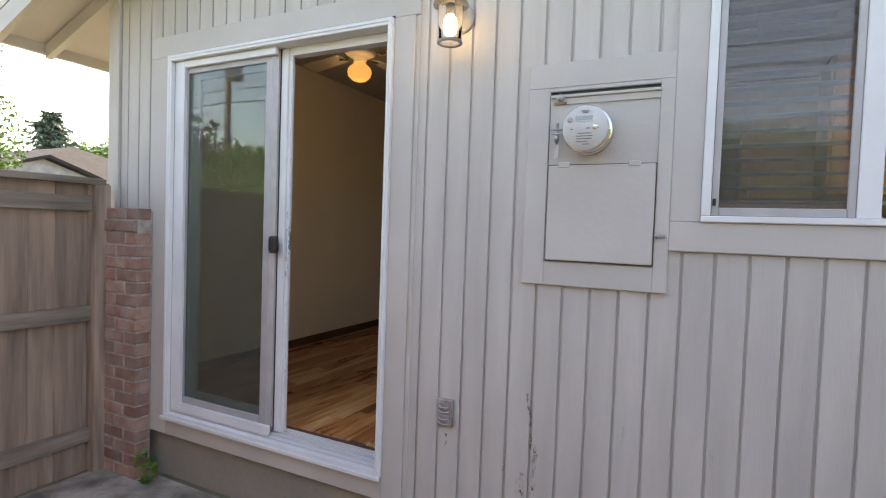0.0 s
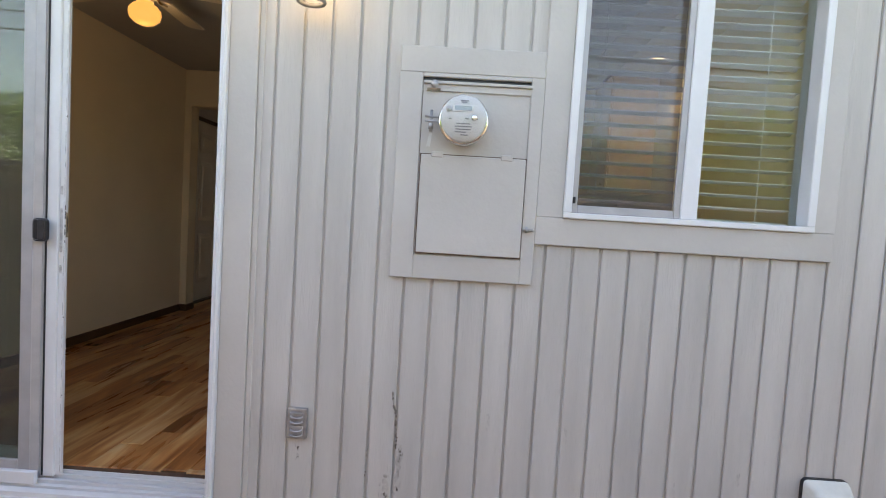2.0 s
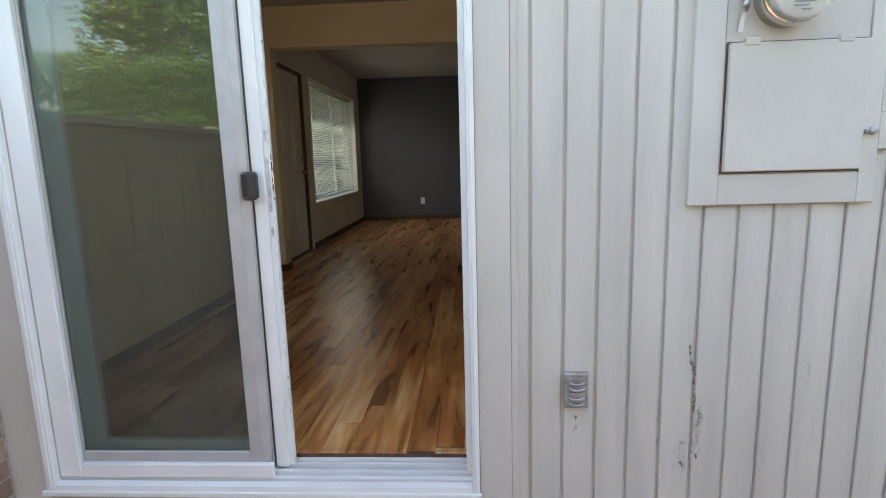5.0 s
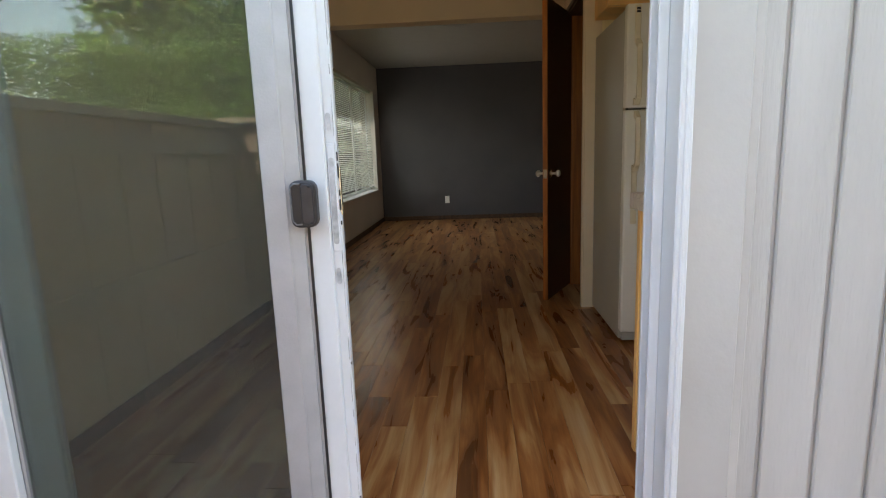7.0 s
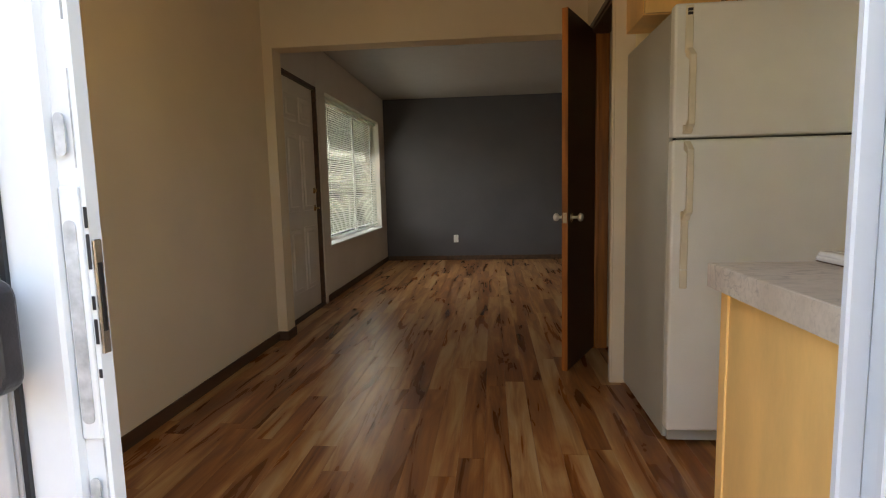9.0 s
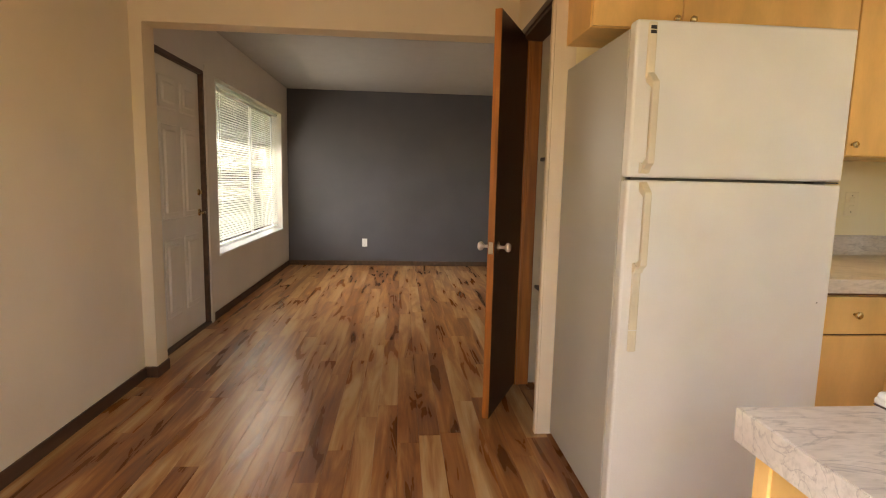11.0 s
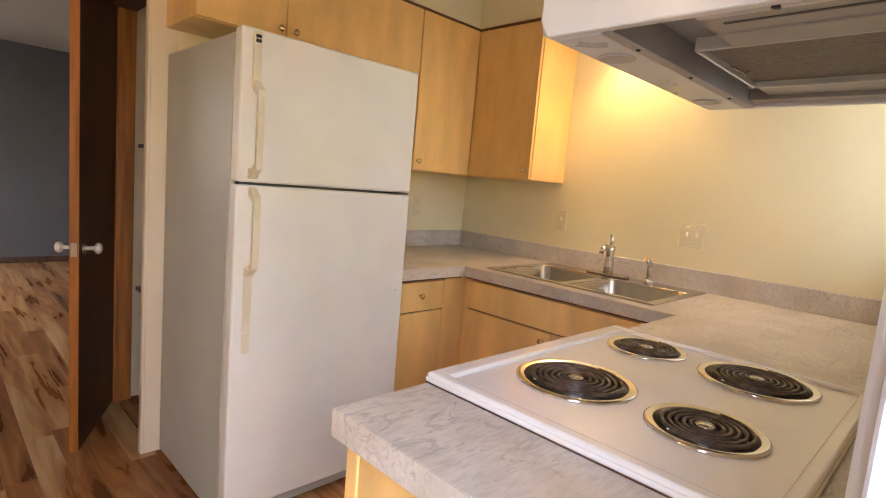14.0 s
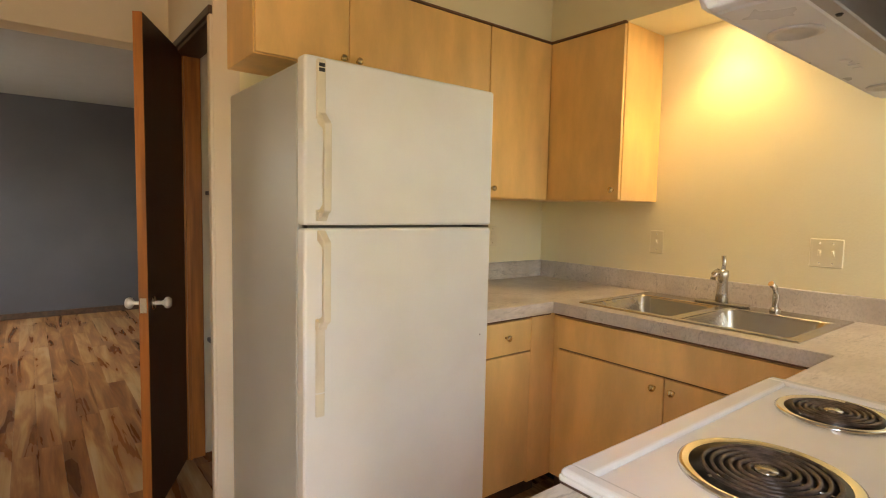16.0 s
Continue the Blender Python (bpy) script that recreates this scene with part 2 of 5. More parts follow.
def laminate():
    """Grey-beige stone-print laminate: cloudy ground, crinkled diagonal strokes and a few long dark veins."""
    m = mat("stone_laminate", (0.70, 0.635, 0.57), 0.36, vary=0.10, scale=6.0, bump=0.04, bump_scale=50, second=(0.53, 0.46, 0.395))
    t = m.node_tree
    n, l = t.nodes, t.links
    b = n["Principled BSDF"]
    tone = b.inputs["Base Color"].links[0].from_socket
    geo = n.new("ShaderNodeTexCoord")

    def strokes(turn, squeeze, scale, detail, warp, lo, hi):
        mp = n.new("ShaderNodeMapping")
        mp.inputs["Rotation"].default_value = (0.35, 0.25, turn)
        mp.inputs["Scale"].default_value = (1.0, squeeze, squeeze * 0.8)
        l.new(geo.outputs["Object"], mp.inputs[0])
        nz = n.new("ShaderNodeTexNoise")
        nz.inputs["Scale"].default_value, nz.inputs["Detail"].default_value, nz.inputs["Distortion"].default_value = scale, detail, warp
        l.new(mp.outputs[0], nz.inputs["Vector"])
        r = n.new("ShaderNodeMapRange")
        r.inputs["From Min"].default_value, r.inputs["From Max"].default_value = lo, hi
        l.new(nz.outputs[0], r.inputs["Value"])
        return nz.outputs[0], r.outputs[0]

    def crest(value, at, width):
        r = n.new("ShaderNodeValToRGB")
        e = r.color_ramp.elements
        e[0].position, e[0].color = at - width, (0, 0, 0, 1)
        e[1].position, e[1].color = at, (1, 1, 1, 1)
        e.new(at + width).color = (0, 0, 0, 1)
        l.new(value, r.inputs[0])
        return r.outputs[0]

    def times(*values):
        out = values[0]
        for v in values[1:]:
            k = n.new("ShaderNodeMath")
            k.operation = "MULTIPLY"
            l.new(out, k.inputs[0])
            if isinstance(v, float):
                k.inputs[1].default_value = v
            else:
                l.new(v, k.inputs[1])
            out = k.outputs[0]
        return out

    def tinted(was, amount, colour):
        mx = n.new("ShaderNodeMix")
        mx.data_type = "RGBA"
        l.new(amount, mx.inputs["Factor"])
        l.new(was, mx.inputs["A"])
        mx.inputs["B"].default_value = (*colour, 1)
        return mx.outputs["Result"]

    _, crinkle = strokes(0.65, 5.5, 9.0, 9, 1.8, 0.555, 0.66)
    _, gate = strokes(0.2, 1.4, 5.0, 3, 0.4, 0.46, 0.60)
    vein, _ = strokes(0.85, 3.2, 4.2, 10, 0.9, 0.4, 0.6)
    _, vgate = strokes(1.6, 1.0, 3.4, 3, 0.2, 0.46, 0.58)
    _, streak = strokes(0.7, 4.0, 34.0, 4, 0.5, 0.45, 0.72)
    out = tinted(tone, times(streak, 0.6), (0.44, 0.385, 0.335))
    out = tinted(out, times(crinkle, gate, 0.5), (0.30, 0.255, 0.22))
    out = tinted(out, times(crest(vein, 0.50, 0.014), vgate, 0.42), (0.17, 0.155, 0.15))
    l.new(out, b.inputs["Base Color"])
    return m


STONE = laminate()


def plank_wood():
    """Vinyl plank printed as acacia: broad drifting heartwood bands, thin dark streaks, a tone of its own on each plank."""
    m = bpy.data.materials.new("vinyl_plank")
    m.use_nodes = True
    t = m.node_tree
    n, l = t.nodes, t.links
    b = n["Principled BSDF"]
    co = n.new("ShaderNodeTexCoord")
    info = n.new("ShaderNodeObjectInfo")
    comb = n.new("ShaderNodeCombineXYZ")
    for k in range(3):
        l.new(info.outputs["Random"], comb.inputs[k])
    add = n.new("ShaderNodeVectorMath")
    add.operation = "MULTIPLY_ADD"
    l.new(comb.outputs[0], add.inputs[0])
    add.inputs[1].default_value = (41.0, 67.0, 13.0)
    l.new(co.outputs["Object"], add.inputs[2])

    def field(sx, sy, detail, warp):
        mp = n.new("ShaderNodeMapping")
        mp.inputs["Scale"].default_value = (sx, sy, 1.0)
        l.new(add.outputs[0], mp.inputs[0])
        f = n.new("ShaderNodeTexNoise")
        f.inputs["Scale"].default_value, f.inputs["Detail"].default_value, f.inputs["Distortion"].default_value = 1.0, detail, warp
        l.new(mp.outputs[0], f.inputs["Vector"])
        return f

    def spread(socket, lo, hi):
        r = n.new("ShaderNodeMapRange")
        r.inputs["To Min"].default_value, r.inputs["To Max"].default_value = lo, hi
        l.new(socket, r.inputs["Value"])
        return r.outputs[0]

    def total(a, c):
        s = n.new("ShaderNodeMath")
        l.new(a, s.inputs[0])
        l.new(c, s.inputs[1])
        return s.outputs[0]

    broad, grain, streak = field(11.0, 1.25, 4, 1.0), field(120.0, 5.0, 4, 0.0), field(24.0, 1.1, 3, 0.35)
    tone = total(total(broad.outputs[0], spread(info.outputs["Random"], -0.10, 0.12)), spread(grain.outputs[0], -0.06, 0.06))
    r = n.new("ShaderNodeValToRGB")
    e = r.color_ramp.elements
    e[0].position, e[0].color = 0.25, (0.15, 0.060, 0.024, 1)
    e[1].position, e[1].color = 0.74, (0.60, 0.405, 0.225, 1)
    e.new(0.37).color = (0.25, 0.090, 0.029, 1)
    e.new(0.49).color = (0.39, 0.162, 0.055, 1)
    e.new(0.60).color = (0.52, 0.29, 0.125, 1)
    l.new(tone, r.inputs[0])
    dark = n.new("ShaderNodeValToRGB")
    d = dark.color_ramp.elements
    d[0].position, d[0].color = 0.30, (0.72, 0.63, 0.57, 1)
    d[1].position, d[1].color = 0.48, (1, 1, 1, 1)
    l.new(streak.outputs[0], dark.inputs[0])
    mx = n.new("ShaderNodeMix")
    mx.data_type, mx.blend_type = "RGBA", "MULTIPLY"
    mx.inputs["Factor"].default_value = 1
    l.new(r.outputs[0], mx.inputs["A"])
    l.new(dark.outputs[0], mx.inputs["B"])
    l.new(mx.outputs["Result"], b.inputs["Base Color"])
    b.inputs["Specular IOR Level"].default_value = 0.36
    l.new(spread(broad.outputs[0], 0.22, 0.36), b.inputs["Roughness"])
    bp = n.new("ShaderNodeBump")
    bp.inputs["Strength"].default_value, bp.inputs["Distance"].default_value = 0.10, 0.002
    l.new(grain.outputs[0], bp.inputs["Height"])
    l.new(bp.outputs[0], b.inputs["Normal"])
    return m


PLANK = plank_wood()

# ---- building blocks ----
ORIGIN = {}


def box(x0, x1, y0, y1, z0, z1, bevel=0.0, seg=1, bm=None):
    b = bmesh.new()
    bmesh.ops.create_cube(b, size=1)
    for v in b.verts:
        v.co = ((x0 + x1) / 2 + v.co.x * (x1 - x0), (y0 + y1) / 2 + v.co.y * (y1 - y0), (z0 + z1) / 2 + v.co.z * (z1 - z0))
    if bevel:
        bmesh.ops.bevel(b, geom=b.edges[:], offset=bevel, segments=seg, affect="EDGES", profile=0.5)
    return joined(bm, b)


def joined(bm, b):
    if bm is None:
        return b
    me = bpy.data.meshes.new("tmp")
    b.to_mesh(me)
    b.free()
    bm.from_mesh(me)
    bpy.data.meshes.remove(me)
    return bm


def prism(profile, axis, a, b0, bevel=0.0, bm=None):
    """A closed outline drawn in two axes, pushed along the third from a to b0."""
    b = bmesh.new()
    put = {"x": lambda u, v, w: (w, u, v), "y": lambda u, v, w: (u, w, v), "z": lambda u, v, w: (u, v, w)}[axis]
    lo = [b.verts.new(put(u, v, a)) for u, v in profile]
    hi = [b.verts.new(put(u, v, b0)) for u, v in profile]
    b.faces.new(lo)
    b.faces.new(hi[::-1])
    for k in range(len(lo)):
        q = (k + 1) % len(lo)
        b.faces.new((lo[q], lo[k], hi[k], hi[q]))
    bmesh.ops.recalc_face_normals(b, faces=b.faces[:])
    if bevel:
        bmesh.ops.bevel(b, geom=b.edges[:], offset=bevel, segments=2, affect="EDGES", profile=0.5)
    return joined(bm, b)


def lathe(profile, place, axis="z", seg=24, bm=None):
    """Turn (radius, height) pairs round an axis at place."""
    b = bmesh.new()
    rings = []
    for r, h in profile:
        ring = []
        for k in range(seg):
            c, s = math.cos(2 * math.pi * k / seg) * r, math.sin(2 * math.pi * k / seg) * r
            p = {"z": (c, s, h), "y": (c, h, s), "x": (h, c, s)}[axis]
            ring.append(b.verts.new(Vector(p) + Vector(place)))
        rings.append(ring)
    for lo, hi in zip(rings, rings[1:]):
        for k in range(seg):
            q = (k + 1) % seg
            b.faces.new((lo[k], lo[q], hi[q], hi[k]))
    if profile[0][0] > 1e-4:
        b.faces.new(rings[0])
    if profile[-1][0] > 1e-4:
        b.faces.new(rings[-1][::-1])
    bmesh.ops.remove_doubles(b, verts=b.verts[:], dist=1e-5)
    bmesh.ops.recalc_face_normals(b, faces=b.faces[:])
    for f in b.faces:
        f.smooth = True
    return joined(bm, b)


def tube(points, r, seg=10, bm=None):
    b = bmesh.new()
    pts = [Vector(p) for p in points]
    rings = []
    for k, p in enumerate(pts):
        d = (pts[min(k + 1, len(pts) - 1)] - pts[max(k - 1, 0)]).normalized()
        side = d.cross((0, 0, 1)) if abs(d.z) < 0.95 else d.cross((0, 1, 0))
        side.normalize()
        up = side.cross(d)
        rings.append([b.verts.new(p + (side * math.cos(2 * math.pi * j / seg) + up * math.sin(2 * math.pi * j / seg)) * r) for j in range(seg)])
    for lo, hi in zip(rings, rings[1:]):
        for j in range(seg):
            q = (j + 1) % seg
            f = b.faces.new((lo[j], lo[q], hi[q], hi[j]))
            f.smooth = True
    b.faces.new(rings[0][::-1])
    b.faces.new(rings[-1])
    return joined(bm, b)


def mesh_of(name, bm, material):
    me = bpy.data.meshes.new(name)
    bm.to_mesh(me)
    bm.free()
    me.materials.append(material)
    return me


def thing(name, place, label, category, group="", kind=""):
    ob = tagged(new(name), label, category, group, kind)
    ob.location = place
    ORIGIN[ob] = Vector(place)
    return ob


def part(name, bm, material, parent, label=""):
    o = ORIGIN[parent]
    bmesh.ops.translate(bm, verts=bm.verts[:], vec=-o)
    ob = new(name, mesh_of(name, bm, material))
    ob.parent = parent
    ORIGIN[ob] = o
    return tagged(ob, label)


def solid(name, bm, material, label="", category="", kind="structure", base=None):
    o = Vector(base) if base else Vector((0, 0, 0))
    bmesh.ops.translate(bm, verts=bm.verts[:], vec=-o)
    ob = new(name, mesh_of(name, bm, material))
    ob.location = o
    ORIGIN[ob] = o
    return tagged(ob, label, category, kind=kind)


def smooth(bm):
    for f in bm.faces:
        f.smooth = True
    return bm


# ---- structure: ground and house shell ----
GROUND, SIDE = -0.48, 2.205
HEAD = 3.0
EAVE_X, EAVE_Z, SLOPE, RIDGE_X = -4.1, 2.2, 0.38, 0.4
FENCE_X, FENCE_Y = -3.35, -0.42


def roof_under(x):
    return EAVE_Z + 0.05 + SLOPE * ((x - EAVE_X) if x < RIDGE_X else (2 * RIDGE_X - EAVE_X - x))


solid("ground", box(-400, 400, -400, 400, GROUND - 0.5, GROUND - 0.004), SOIL, "bare earth and dry grass ground reaching the horizon", "ground")
solid("patio", box(-3.3, 4.2, FENCE_Y + 0.03, SIDE - 0.01, GROUND - 0.06, GROUND + 0.004, 0.004), CONCRETE, "worn grey concrete patio slab beside the house", "patio")

DX0, DX1, DZ0, DZ1 = -2.820, -1.281, -0.085, 2.037
WX0, WX1, WZ0, WZ1 = 0.011, 0.946, 1.142, 2.12
IN = 2.272
wall = box(-3.395, DX0, SIDE, IN, -0.2, HEAD)
box(DX1, WX0, SIDE, IN, -0.2, HEAD, bm=wall)
box(DX0, DX1, SIDE, IN, DZ1, HEAD, bm=wall)
box(DX0, DX1, SIDE, IN, -0.2, DZ0, bm=wall)
box(WX0, WX1, SIDE, IN, -0.2, WZ0, bm=wall)
box(WX0, WX1, SIDE, IN, WZ1, HEAD, bm=wall)
box(WX1, 4.2, SIDE, IN, -0.2, HEAD, bm=wall)
prism([(-2.05, HEAD), (2.85, HEAD), (RIDGE_X, roof_under(RIDGE_X))], "y", SIDE, IN, bm=wall)
wall_south = solid("wall_south", wall, SIDING, "warm grey painted vertical board siding on the gable wall", "wall")
solid("foundation", box(-3.385, 4.2, SIDE + 0.03, IN + 0.1, GROUND - 0.1, -0.2), FOUNDATION, "bare concrete foundation under the siding", "foundation")

# inner lining of the outer wall
lin = box(-3.25, DX0, IN, IN + 0.012, 0, 2.45)
box(DX1, WX0, IN, IN + 0.012, 0, 2.45, bm=lin)
box(DX0, DX1, IN, IN + 0.012, DZ1, 2.45, bm=lin)
box(WX0, WX1, IN, IN + 0.012, 0, WZ0, bm=lin)
box(WX0, WX1, IN, IN + 0.012, WZ1, 2.45, bm=lin)
box(WX1, 1.2, IN, IN + 0.012, 0, 2.45, bm=lin)
solid("wall_south_inside", lin, CREAM, "cream painted inner face of the outer wall", "wall")

RIGHT, BACK = 0.975, 4.725
LEFT, HALL = -3.19, -0.96
LW_Y0, LW_Y1, LW_Z0, LW_Z1 = 7.055, 9.555, 0.55, 2.06
FD_Y0, FD_Y1, FD_Z = 5.875, 6.785, 2.06
END = 9.93
solid("wall_left_dining", box(-3.44, LEFT, IN, 5.535, -0.05, 2.45), CREAM, "plain cream painted dining wall", "wall")
lw = box(-3.44, -3.23, 5.685, FD_Y0, -0.05, 2.45)
box(-3.44, -3.23, FD_Y0, FD_Y1, FD_Z, 2.45, bm=lw)
box(-3.44, -3.23, FD_Y1, LW_Y0, -0.05, 2.45, bm=lw)
box(-3.44, -3.23, LW_Y0, LW_Y1, -0.05, LW_Z0, bm=lw)
box(-3.44, -3.23, LW_Y0, LW_Y1, LW_Z1, 2.45, bm=lw)
box(-3.44, -3.23, LW_Y1, END + 0.1, -0.05, 2.45, bm=lw)
solid("wall_left_living", lw, LIVING, "pale grey painted living room wall with door and window", "wall")
solid("wall_accent", box(-3.23, 1.3, END, END + 0.1, -0.05, 2.45), ACCENT, "dark slate blue painted accent wall", "wall")
opening = box(-3.44, -3.12, 5.535, 5.685, -0.05, 2.45)
box(-3.12, HALL, 5.535, 5.685, 2.09, 2.45, bm=opening)
box(HALL, 1.3, 5.535, 5.685, -0.05, 2.45, bm=opening)
solid("wall_opening", opening, CREAM, "cream wall with wide opening into the living room", "wall")
CY0, CY1, CZ = 4.76, 5.385, 2.05
hall = box(HALL, HALL + 0.1, BACK, CY0, -0.05, 2.45)
box(HALL, HALL + 0.1, CY1, 5.535, -0.05, 2.45, bm=hall)
box(HALL, HALL + 0.1, CY0, CY1, CZ, 2.45, bm=hall)
solid("wall_closet", hall, CREAM, "cream wall with the closet doorway", "wall")
solid("wall_kitchen_back", box(HALL + 0.1, RIGHT, BACK, BACK + 0.04, -0.05, 2.45), KITCHEN, "cream painted kitchen wall behind the fridge", "wall")
solid("wall_kitchen_right", box(RIGHT, RIGHT + 0.1, IN, 5.535, -0.05, 2.45), KITCHEN, "pale yellow cream kitchen wall above the sink", "wall")
solid("wall_living_right", box(1.2, 1.3, 5.685, END, -0.05, 2.45), LIVING, "plain living room wall", "wall")
solid("wall_east", box(4.1, 4.2, IN, END + 0.1, GROUND, 2.6), SIDING, "grey painted outer wall closing the house", "wall")
solid("wall_north", box(1.3, 4.1, END, END + 0.1, GROUND, 2.6), SIDING, "grey painted outer wall at the far end", "wall")
solid("ceiling", box(-3.44, 1.3, IN, END + 0.1, 2.45, 2.5), DIMCEILING, "off-white textured ceiling, toned down for the dim light on it", "ceiling")
sof = box(HALL + 0.1, 0.655, 4.42, BACK, 2.195, 2.45)
box(0.655, RIGHT, IN + 0.012, BACK, 2.195, 2.45, bm=sof)
solid("soffit", sof, KITCHEN, "cream painted soffit above the kitchen cabinets", "soffit")
solid("subfloor", box(-3.23, 1.3, IN + 0.005, END, -0.06, -0.006), BASE, "dark subfloor under the planks", "floor")

roof = prism([(EAVE_X, EAVE_Z + 0.05), (RIDGE_X, roof_under(RIDGE_X)), (RIDGE_X, roof_under(RIDGE_X) + 0.1), (EAVE_X, EAVE_Z + 0.15)], "y", 1.80, END + 0.6)
prism([(4.9, EAVE_Z + 0.05), (RIDGE_X, roof_under(RIDGE_X)), (RIDGE_X, roof_under(RIDGE_X) + 0.1), (4.9, EAVE_Z + 0.15)], "y", 1.80, END + 0.6, bm=roof)
house_roof = solid("roof", roof, TRIM, "painted roof boards with open eaves", "roof")
for k, y in enumerate((1.82, 2.16, 2.95, 3.75, 4.55)):
    d = 0.14 if k == 0 else 0.10
    part("rafter", prism([(EAVE_X + 0.03, EAVE_Z + 0.058 - d), (RIDGE_X, roof_under(RIDGE_X) - d), (RIDGE_X, roof_under(RIDGE_X) - 0.002), (EAVE_X + 0.03, EAVE_Z + 0.05)], "y", y - 0.02, y + 0.025), TRIM, house_roof)
part("fascia", box(EAVE_X - 0.02, EAVE_X + 0.02, 1.80, END + 0.6, EAVE_Z - 0.01, EAVE_Z + 0.16), TRIM, house_roof)
house_roof.matrix_parent_inverse.identity()
part("wall_frieze", box(-3.44, -3.40, 2.3, END, 2.42, 2.6), TRIM, house_roof)

# ---- siding boards and trim ----
PITCH, G0 = 0.1066, -1.002


def board(x0, x1, z0, z1):
    zt = min(z1, roof_under(x0) - 0.01)
    part("siding_board", box(x0 + 0.005, x1 - 0.005, SIDE - 0.010, SIDE + 0.002, z0, zt, 0.003), SIDING, wall_south)


k0, k1 = -22, 29
for k in range(k0, k1):
    x0, x1 = G0 + k * PITCH, G0 + (k + 1) * PITCH
    if x0 < -3.315:
        x0 = -3.313
    bands = [(-0.2, HEAD)]
    for cx0, cx1, cz0, cz1 in ((-2.995, -1.150, -0.3, 2.165), (-0.632, -0.090, 0.880, 1.752), (-0.090, 1.028, 1.036, 2.3)):
        if x0 > cx0 - 0.004 and x1 < cx1 + 0.004:
            bands = [(-0.2, cz0), (cz1, HEAD)] if cz0 > -0.2 else [(cz1, HEAD)]
    for z0, z1 in bands:
        board(x0, x1, z0, z1)


def trim(x0, x1, z0, z1, y0=2.178):
    part("trim_board", box(x0, x1, y0, SIDE + 0.001, z0, z1, 0.003), TRIM, wall_south)


trim(-3.400, -3.315, -0.2, roof_under(-3.40) - 0.02)
part("corner_return", box(-3.417, -3.3965, 2.18, 2.30, -0.2, roof_under(-3.415) - 0.03), TRIM, wall_south)
trim(-2.995, DX0, -0.2, DZ1)
trim(DX1, -1.172, -0.2, DZ1)
part("trim_strip", box(-1.172, -1.150, 2.188, SIDE, -0.2, DZ1, 0.003), TRIM, wall_south)
trim(-2.995, -1.150, DZ1, 2.162)
trim(DX0, DX1, -0.2, DZ0)
trim(-0.632, -0.090, 1.655, 1.752)
trim(-0.090, 0.011, 1.142, 2.3)
trim(-0.090, 1.028, 1.036, 1.142)
trim(WX1, 1.028, 1.142, 2.3)
trim(0.011, WX1, WZ1, 2.3)

# ---- sliding door ----
FR = 2.155
slider = thing("door_1", (DX0, FR, DZ0), "white vinyl sliding patio door standing half open", "sliding door", kind="structure")
part("head", box(DX0, DX1, FR, 2.288, DZ1 - 0.035, DZ1, 0.003), VINYL, slider)
part("jamb", box(DX0, DX0 + 0.035, FR, 2.288, DZ0, DZ1 - 0.035, 0.003), VINYL, slider)
part("jamb", box(DX1 - 0.025, DX1, FR, 2.288, DZ0, DZ1 - 0.035, 0.003), VINYL, slider)
part("jamb_rib", box(DX1 - 0.045, DX1 - 0.025, 2.22, 2.23, DZ0 + 0.03, DZ1 - 0.035, 0.002), VINYL, slider)
part("jamb_rib", box(DX1 - 0.045, DX1 - 0.025, 2.27, 2.28, DZ0 + 0.03, DZ1 - 0.035, 0.002), VINYL, slider)
part("sill", prism([(FR, DZ0), (2.288, DZ0), (2.32, -0.012), (2.30, -0.012), (2.30, -0.05), (2.292, -0.05), (2.292, -0.022), (2.272, -0.022), (2.272, -0.062), (2.262, -0.062), (2.262, -0.032), (2.252, -0.032), (2.252, -0.07), (2.232, -0.07), (2.232, -0.040), (2.216, -0.040), (2.216, -0.074), (2.204, -0.074), (2.204, -0.048), (2.188, -0.050), (2.188, -0.078), (2.180, -0.078), (2.180, -0.056), (FR, -0.062)], "x", DX0 + 0.035, DX1 - 0.025), VINYL, slider)
part("drip_edge", box(DX0 - 0.01, DX1 + 0.005, FR - 0.012, FR, DZ0 - 0.012, DZ0 + 0.006, 0.002), VINYL, slider)


def sash(names, x0, x1, y0, y1, z0, z1, w0, w1, hb, ht, material, owner):
    part(names, box(x0, x0 + w0, y0, y1, z0, z1, 0.003), material, owner)
    part(names, box(x1 - w1, x1, y0, y1, z0, z1, 0.003), material, owner)
    part(names, box(x0 + w0, x1 - w1, y0, y1, z0, z0 + hb, 0.003), material, owner)
    part(names, box(x0 + w0, x1 - w1, y0, y1, z1 - ht, z1, 0.003), material, owner)


# inner white members beside, over and under the outer sliding panel, stepped back from the flange
part("inner_jamb", box(-2.782, -2.703, 2.180, 2.2022, -0.045, 2.0, 0.003), VINYL, slider)
part("inner_head", box(-2.703, -2.004, 2.181, 2.2022, 1.962, 2.0, 0.003), VINYL, slider)
part("inner_sill", box(-2.703, -2.004, 2.181, 2.2022, -0.046, 0.006, 0.003), VINYL, slider)
part("jamb_rib", box(-2.806, -2.796, FR - 0.004, FR + 0.004, DZ0 + 0.01, DZ1 - 0.01, 0.002), VINYL, slider)
part("jamb_groove", box(-2.7865, -2.7815, 2.1795, 2.182, -0.05, 2.0), GREYFRAME, slider)
part("head_rib", box(DX0 + 0.012, DX1 - 0.012, FR - 0.004, FR + 0.004, DZ1 - 0.020, DZ1 - 0.012, 0.002), VINYL, slider)
part("jamb_rib", box(DX1 - 0.016, DX1 - 0.008, FR - 0.004, FR + 0.004, DZ0 + 0.01, DZ1 - 0.01, 0.002), VINYL, slider)
